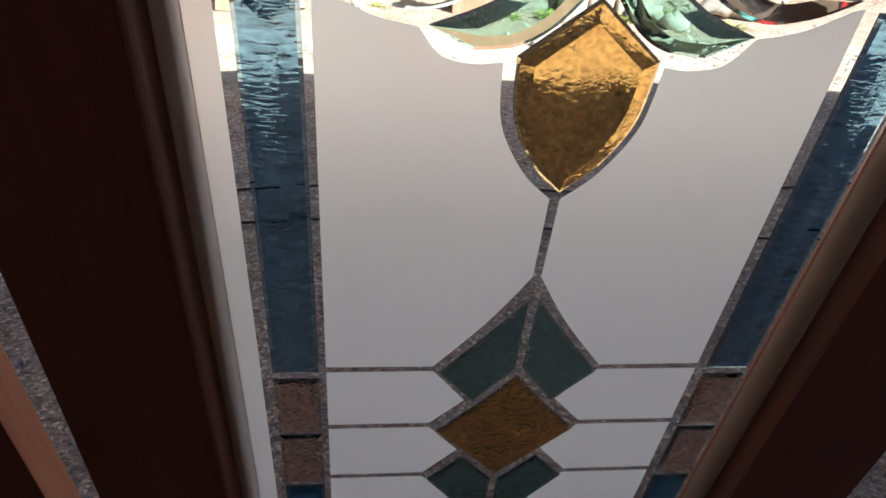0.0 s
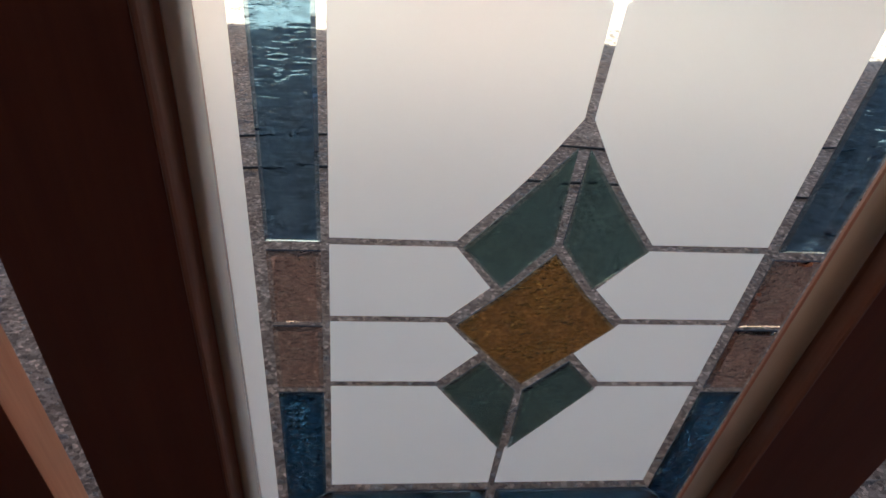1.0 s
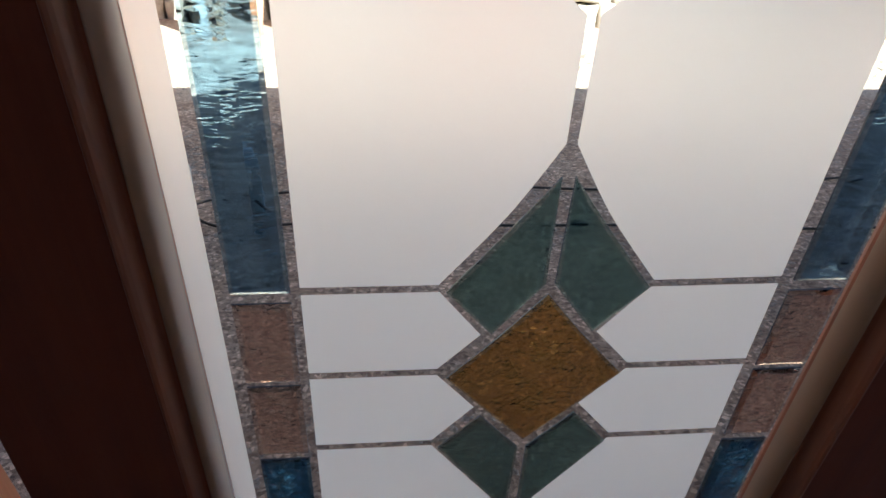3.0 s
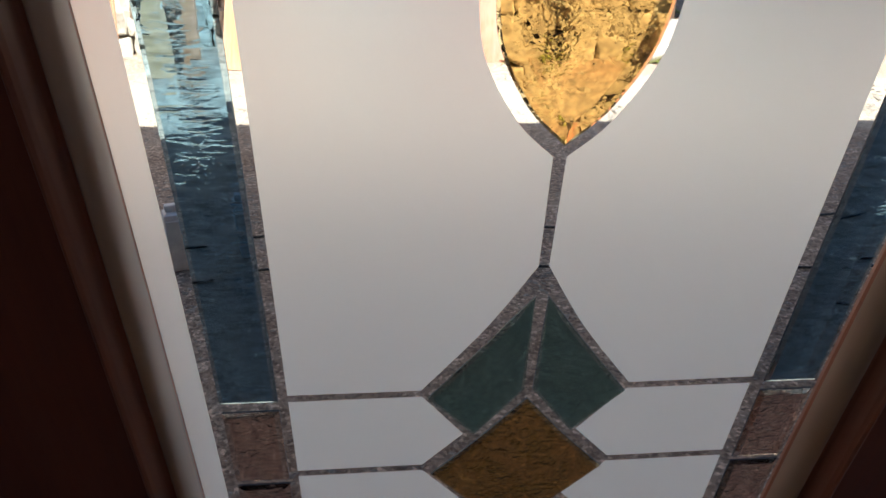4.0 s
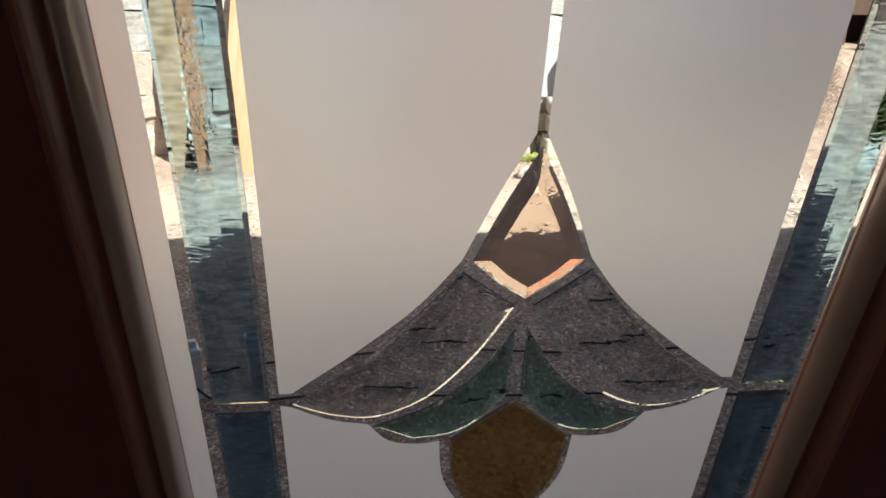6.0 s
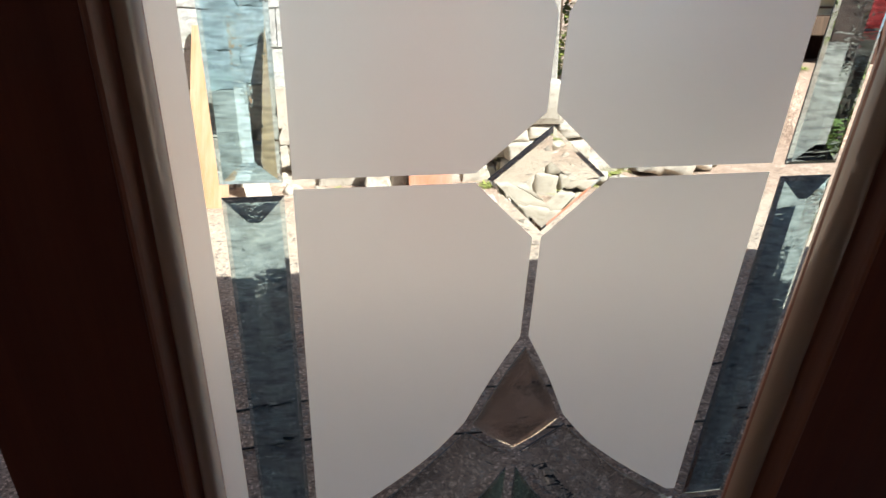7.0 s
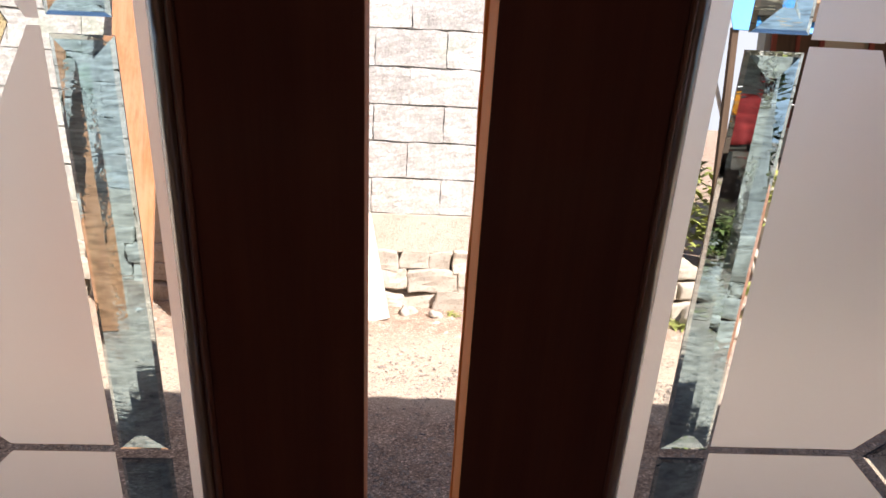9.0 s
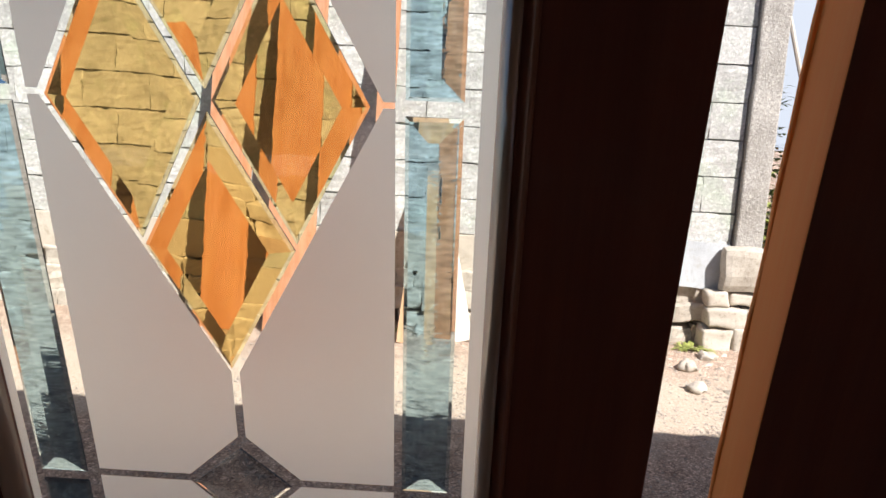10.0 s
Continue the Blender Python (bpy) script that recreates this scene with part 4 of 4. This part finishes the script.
for k, (rx, ry, rs) in enumerate(((0.92, 4.12, 0.07), (0.86, 3.72, 0.06), (1.12, 4.36, 0.06), (-0.15, 4.55, 0.05), (1.75, 4.6, 0.16), (2.05, 4.95, 0.2), (2.45, 4.85, 0.22),
                                  (1.9, 4.35, 0.1), (2.7, 5.0, 0.24), (-0.35, 4.62, 0.06))):
    rock(rx, ry, rs, k)


# ---------------------------------------------------------------- glowing panel added for the white sky in the far distance
def sky_panel():
    m, n, l, b = material("white_sky_glow")
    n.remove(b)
    # even glow put in for the sky's brightness, not a lit surface
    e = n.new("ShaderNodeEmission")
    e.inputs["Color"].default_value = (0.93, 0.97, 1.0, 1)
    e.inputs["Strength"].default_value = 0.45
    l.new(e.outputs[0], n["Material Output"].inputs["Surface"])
    tagged(part("backdrop", boxed(22, 46, 78.0, 78.2, -0.1, 24), m), "glowing white panel added for the bright low sky", "backdrop", kind="structure")


sky_panel()


# ---------------------------------------------------------------- neighbour's yard beyond the column
def block_stack():
    first = None
    rnd = random.Random(8)
    for r in range(9):
        m = pose(3.01 + 0.03 * (rnd.random() - 0.5), 6.6 + 0.02 * rnd.random(), 0.178 * r, 0, 0, 8 * (rnd.random() - 0.5))
        if first is None:
            bm = boxed(-0.17, 0.17, -0.1, 0.1, 0.0, 0.176, 0.010)
            bmesh.ops.subdivide_edges(bm, edges=[e for e in bm.edges if e.calc_length() > 0.1], cuts=2, use_grid_fill=True)
            rough_up(bm, 0.010, 9, 3)
            first = tagged(part("concrete_block", bm, STONE), "rough tan concrete block in a tall stack", "block", "stacked concrete blocks")
            first.matrix_basis = m
        else:
            copy_thing(first, m)


block_stack()
basin("wash_basin", pose(3.01, 6.6, 1.602), "cream plastic basin standing on stacked blocks", CREAM, CREAM, 0.17)


def slant_timber(x, y, length, width, label):
    bm = boxed(-width / 2, width / 2, -0.03, 0.03, 0.0, length, 0.004)
    ob = part("leaning_timber", bm, PLANK_PALE)
    ob.matrix_basis = pose(x, y, 0.012, -4, -41, 0)
    tagged(ob, label, "timber", "timbers in the next yard")


slant_timber(3.55, 6.28, 0.95, 0.13, "pale sawn timber leaning among weeds")
slant_timber(3.17, 6.35, 0.8, 0.06, "thin pale sawn timber leaning among weeds")
pole = part("leaning_pole", tube([(2.98, 6.3, 0.0), (2.52, 6.31, 1.38), (2.10, 6.3, 2.66)], 0.021, 8, 4), PLANK_PALE)
tagged(pole, "slender pale pole leaning above the weeds", "pole")
weeds(2.95, 6.7, 0.5, 90, 77)
weeds(3.4, 6.6, 0.45, 80, 78)


PORCH_Y = 6.45


def laundry_rail():
    root = empty("porch_rail", pose(4.35, PORCH_Y, 0.0), "dark weathered timber porch rail and platform", "railing")
    for k in range(6):
        part("post", boxed(-0.62 + 0.60 * k, -0.55 + 0.60 * k, -0.035, 0.035, 0.0, 1.235, 0.004), TIMBER, root)
    part("top_rail", boxed(-0.75, 3.1, -0.045, 0.045, 1.236, 1.285, 0.004), TIMBER, root)
    part("middle_rail", boxed(-0.75, 3.1, 0.036, 0.07, 1.145, 1.165, 0.003), TIMBER, root)
    for k in range(1, 5):
        part("infill_panel", boxed(-0.545 + 0.60 * k, -0.025 + 0.60 * k, 0.072, 0.09, 1.085, 1.225, 0.003), CREAM, root, "cream infill board")
    part("platform", boxed(-0.85, 3.2, -0.10, 1.1, 0.90, 1.075, 0.006), TIMBER, root, "thick dark platform boards")
    # dark sheet in place of the deep shade below the platform
    part("back_boards", boxed(-0.85, 3.2, 0.55, 0.60, 0.0, 0.899, 0.004), SHADE_WOOD, root, "dark boards put in for the shade under the platform")


HOUSE_WALL = masonry("grey_cream_plaster", ((0.40, 0.40, 0.34), (0.50, 0.50, 0.42), (0.58, 0.57, 0.49)), scale=3, relief=0.2, stain=(0.30, 0.30, 0.25), stain_amount=0.4)
# dark wood for the boards that stand in for shade
SHADE_WOOD = wood("dark_shade_wood", (0.07, 0.03, 0.018), (0.13, 0.06, 0.035))
laundry_rail()


def cloth(x0, x1, z0, z1, mat, label, seed):
    bm = bmesh.new()
    nx, nz = 14, 10
    g = []
    for j in range(nz + 1):
        row = []
        for i in range(nx + 1):
            u, t = i / nx, j / nz
            fold = 0.02 * (1 - t) * math.sin(u * 17 + seed) + 0.012 * noise.noise(Vector((u * 4, t * 3, seed)))
            row.append(bm.verts.new((x0 + (x1 - x0) * u + 0.02 * (1 - t) * noise.noise(Vector((u * 2, t, seed + 4))), PORCH_Y - 0.06 + fold,
                                     z0 + (z1 - z0) * t + 0.03 * (1 - t) * noise.noise(Vector((u * 3, 5, seed))))))
        g.append(row)
    for a, b in zip(g, g[1:]):
        for i in range(nx):
            bm.faces.new((a[i], a[i + 1], b[i + 1], b[i]))
    bmesh.ops.solidify(bm, geom=bm.faces[:], thickness=0.008)
    tagged(part("hanging_cloth", bm, mat, smooth=True), label, "laundry", "laundry on the porch line")


cloth(3.46, 4.00, 1.14, 1.63, RED, "red cloth hanging on a line to dry", 1)
cloth(4.04, 4.38, 1.27, 1.60, TEAL, "pale teal towel hanging on a line to dry", 2)
cloth(4.40, 4.86, 1.30, 1.57, ORANGE, "orange cloth hanging on a line to dry", 3)
tagged(part("clothes_line", tube([(2.5, PORCH_Y - 0.055, 1.66), (3.7, PORCH_Y - 0.055, 1.61), (5.6, PORCH_Y - 0.055, 1.64)], 0.005), WHITE), "thin clothes line strung along the porch", "line")


def earth_bank():
    """A low bank of trodden earth before the porch, with grass along its crown."""
    bm = bmesh.new()
    rows = []
    for y, z in ((5.45, -0.03), (5.62, 0.16), (5.80, 0.36), (5.98, 0.52), (6.12, 0.60), (6.30, 0.63), (6.60, 0.64), (6.95, 0.62)):
        row = []
        for i in range(41):
            x = 3.72 + 0.075 * i
            e = min(1.0, i / 5, (40 - i) / 5)
            p = Vector((x * 4, y * 4, 1.0))
            row.append(bm.verts.new((x + 0.04 * noise.noise(p), y + 0.05 * noise.noise(p + Vector((5, 2, 0))), (z + 0.06 * noise.noise(p * 0.7)) * e - 0.03 * (1 - e))))
        rows.append(row)
    for a, b in zip(rows, rows[1:]):
        for i in range(40):
            bm.faces.new((a[i], a[i + 1], b[i + 1], b[i]))
    tagged(part("earth_bank", bm, SOIL, smooth=True), "low bank of pale trodden earth before the porch", "bank", kind="structure")
    for k, (x, y) in enumerate(((3.95, 6.22), (4.2, 6.25), (4.45, 6.2), (4.75, 6.25), (5.1, 6.2))):
        weeds(x, y, 0.20, 45, 91 + k, 0.60)


earth_bank()


def board_fence():
    # made-up dark boards where the house side lies in shadow
    root = empty("board_fence", pose(4.98, 6.24, 0.0), "dark board fence added for the shadow beside the porch", "fence")
    for k in range(14):
        part("board", boxed(0.145 * k, 0.145 * k + 0.138, 0.012 * (k % 2), 0.012 * (k % 2) + 0.02, 0.0, 1.5 + 0.05 * (k * 7 % 3), 0.003), SHADE_WOOD, root)
    for z in (0.4, 1.2):
        part("rail", boxed(0.0, 2.02, 0.034, 0.07, z, z + 0.07, 0.004), TIMBER, root)


board_fence()


def house():
    root = empty("neighbour_house", pose(4.6, 7.6, 0.0), "pale plastered house with dark windows and tiled roof", "house")
    bm = boxed(-1.2, 4.6, 0.0, 0.18, 0.0, 3.0)
    part("wall", bm, HOUSE_WALL, root, "pale plastered wall")
    for wx in (-0.86, 0.22, 2.2):
        win = part("window", boxed(wx - 0.24, wx + 0.24, -0.03, -0.004, 1.45, 2.45, 0.004), TIMBER, root, "dark window opening")
        for a, b, c, d in ((wx - 0.29, wx - 0.235, 1.40, 2.50), (wx + 0.235, wx + 0.29, 1.40, 2.50), (wx - 0.234, wx + 0.234, 1.40, 1.455), (wx - 0.234, wx + 0.234, 2.445, 2.50), (wx - 0.02, wx + 0.02, 1.456, 2.444)):
            part("frame", boxed(a, b, -0.06, -0.032, c, d, 0.003), RED_WOOD, win, "red-brown frame")
    slope = part("roof", boxed(-1.5, 5.0, 0.0, 3.4, 0.0, 0.05), TILE, root, "tan clay tile roof")
    slope.matrix_basis = pose(0, -1.35, 2.45, 20)
    tile = boxed(-0.10, 0.10, 0.0, 0.30, 0.0, 0.03, 0.01)
    first = part("tile", tile, TILE, slope)
    first.matrix_basis = pose(-1.4, -0.02, 0.055)
    for r in range(5):
        for c in range(31):
            if r or c:
                shared("tile", first.data, pose(-1.4 + 0.205 * c, -0.02 + 0.27 * r, 0.055 + 0.004 * (c % 2), -3), slope)
    part("fascia", boxed(-1.5, 5.0, -1.40, -1.36, 2.35, 2.49, 0.004), TIMBER, root)


RED_WOOD = wood("red_brown_frame", (0.16, 0.03, 0.015), (0.30, 0.06, 0.03))
TILE = masonry("tan_roof_tile", ((0.35, 0.22, 0.12), (0.48, 0.32, 0.18), (0.60, 0.43, 0.27)))
house()
tarp = part("blue_tarp", boxed(-0.55, 0.55, 0.0, 0.01, 0.0, 0.5), BLUE_TARP)
tarp.matrix_basis = pose(3.0, 6.2, 2.25, -35)
bpy.data.objects["blue_tarp"].data.update()
tagged(tarp, "bright blue tarpaulin awning at the porch corner", "tarpaulin")
for px in (2.48,):
    tagged(part("awning_post", boxed(px - 0.03, px + 0.03, 6.22, 6.28, 0.0, 2.27, 0.004), TIMBER), "dark timber post holding up the awning", "post", "")


def foliage(x, y, w_, h, z0, count, seed, name="shrub"):
    rnd = random.Random(seed)
    root = empty(name, pose(x, y, 0), "leafy green shrub behind the wall", "shrub", "shrubs beyond the wall")
    part("stem", tube([(0, 0, 0), (0.05, 0, z0 * 0.6 + 0.2), (-0.03, 0.02, z0 + h * 0.6)], 0.03, 6, 4), TIMBER, root)
    bm = bmesh.new()
    for _ in range(count):
        a, r = rnd.random() * 6.28, rnd.random() ** 0.6
        base = Vector((w_ * r * math.cos(a), 0.5 * w_ * r * math.sin(a), z0 + h * rnd.random() * (1.1 - 0.5 * r)))
        b = rnd.random() * 6.28
        blade_leaf(bm, base, Vector((math.cos(b), math.sin(b), 0)), Vector((0, 0, 1)), 0.10 + 0.1 * rnd.random(), 0.05, 0.7 * rnd.random())
    part("crown", bm, LEAF, root)


foliage(2.3, 6.6, 0.5, 0.9, 0.2, 500, 5)
foliage(2.42, 7.6, 0.45, 1.3, 0.6, 500, 31)
foliage(2.18, 6.9, 0.20, 0.42, 1.72, 220, 41)
foliage(3.12, 6.32, 0.16, 0.5, 0.5, 90, 21)
foliage(3.3, 5.9, 0.22, 0.4, 0.1, 160, 6)
foliage(7.9, 6.4, 0.8, 1.6, 0.2, 700, 7)
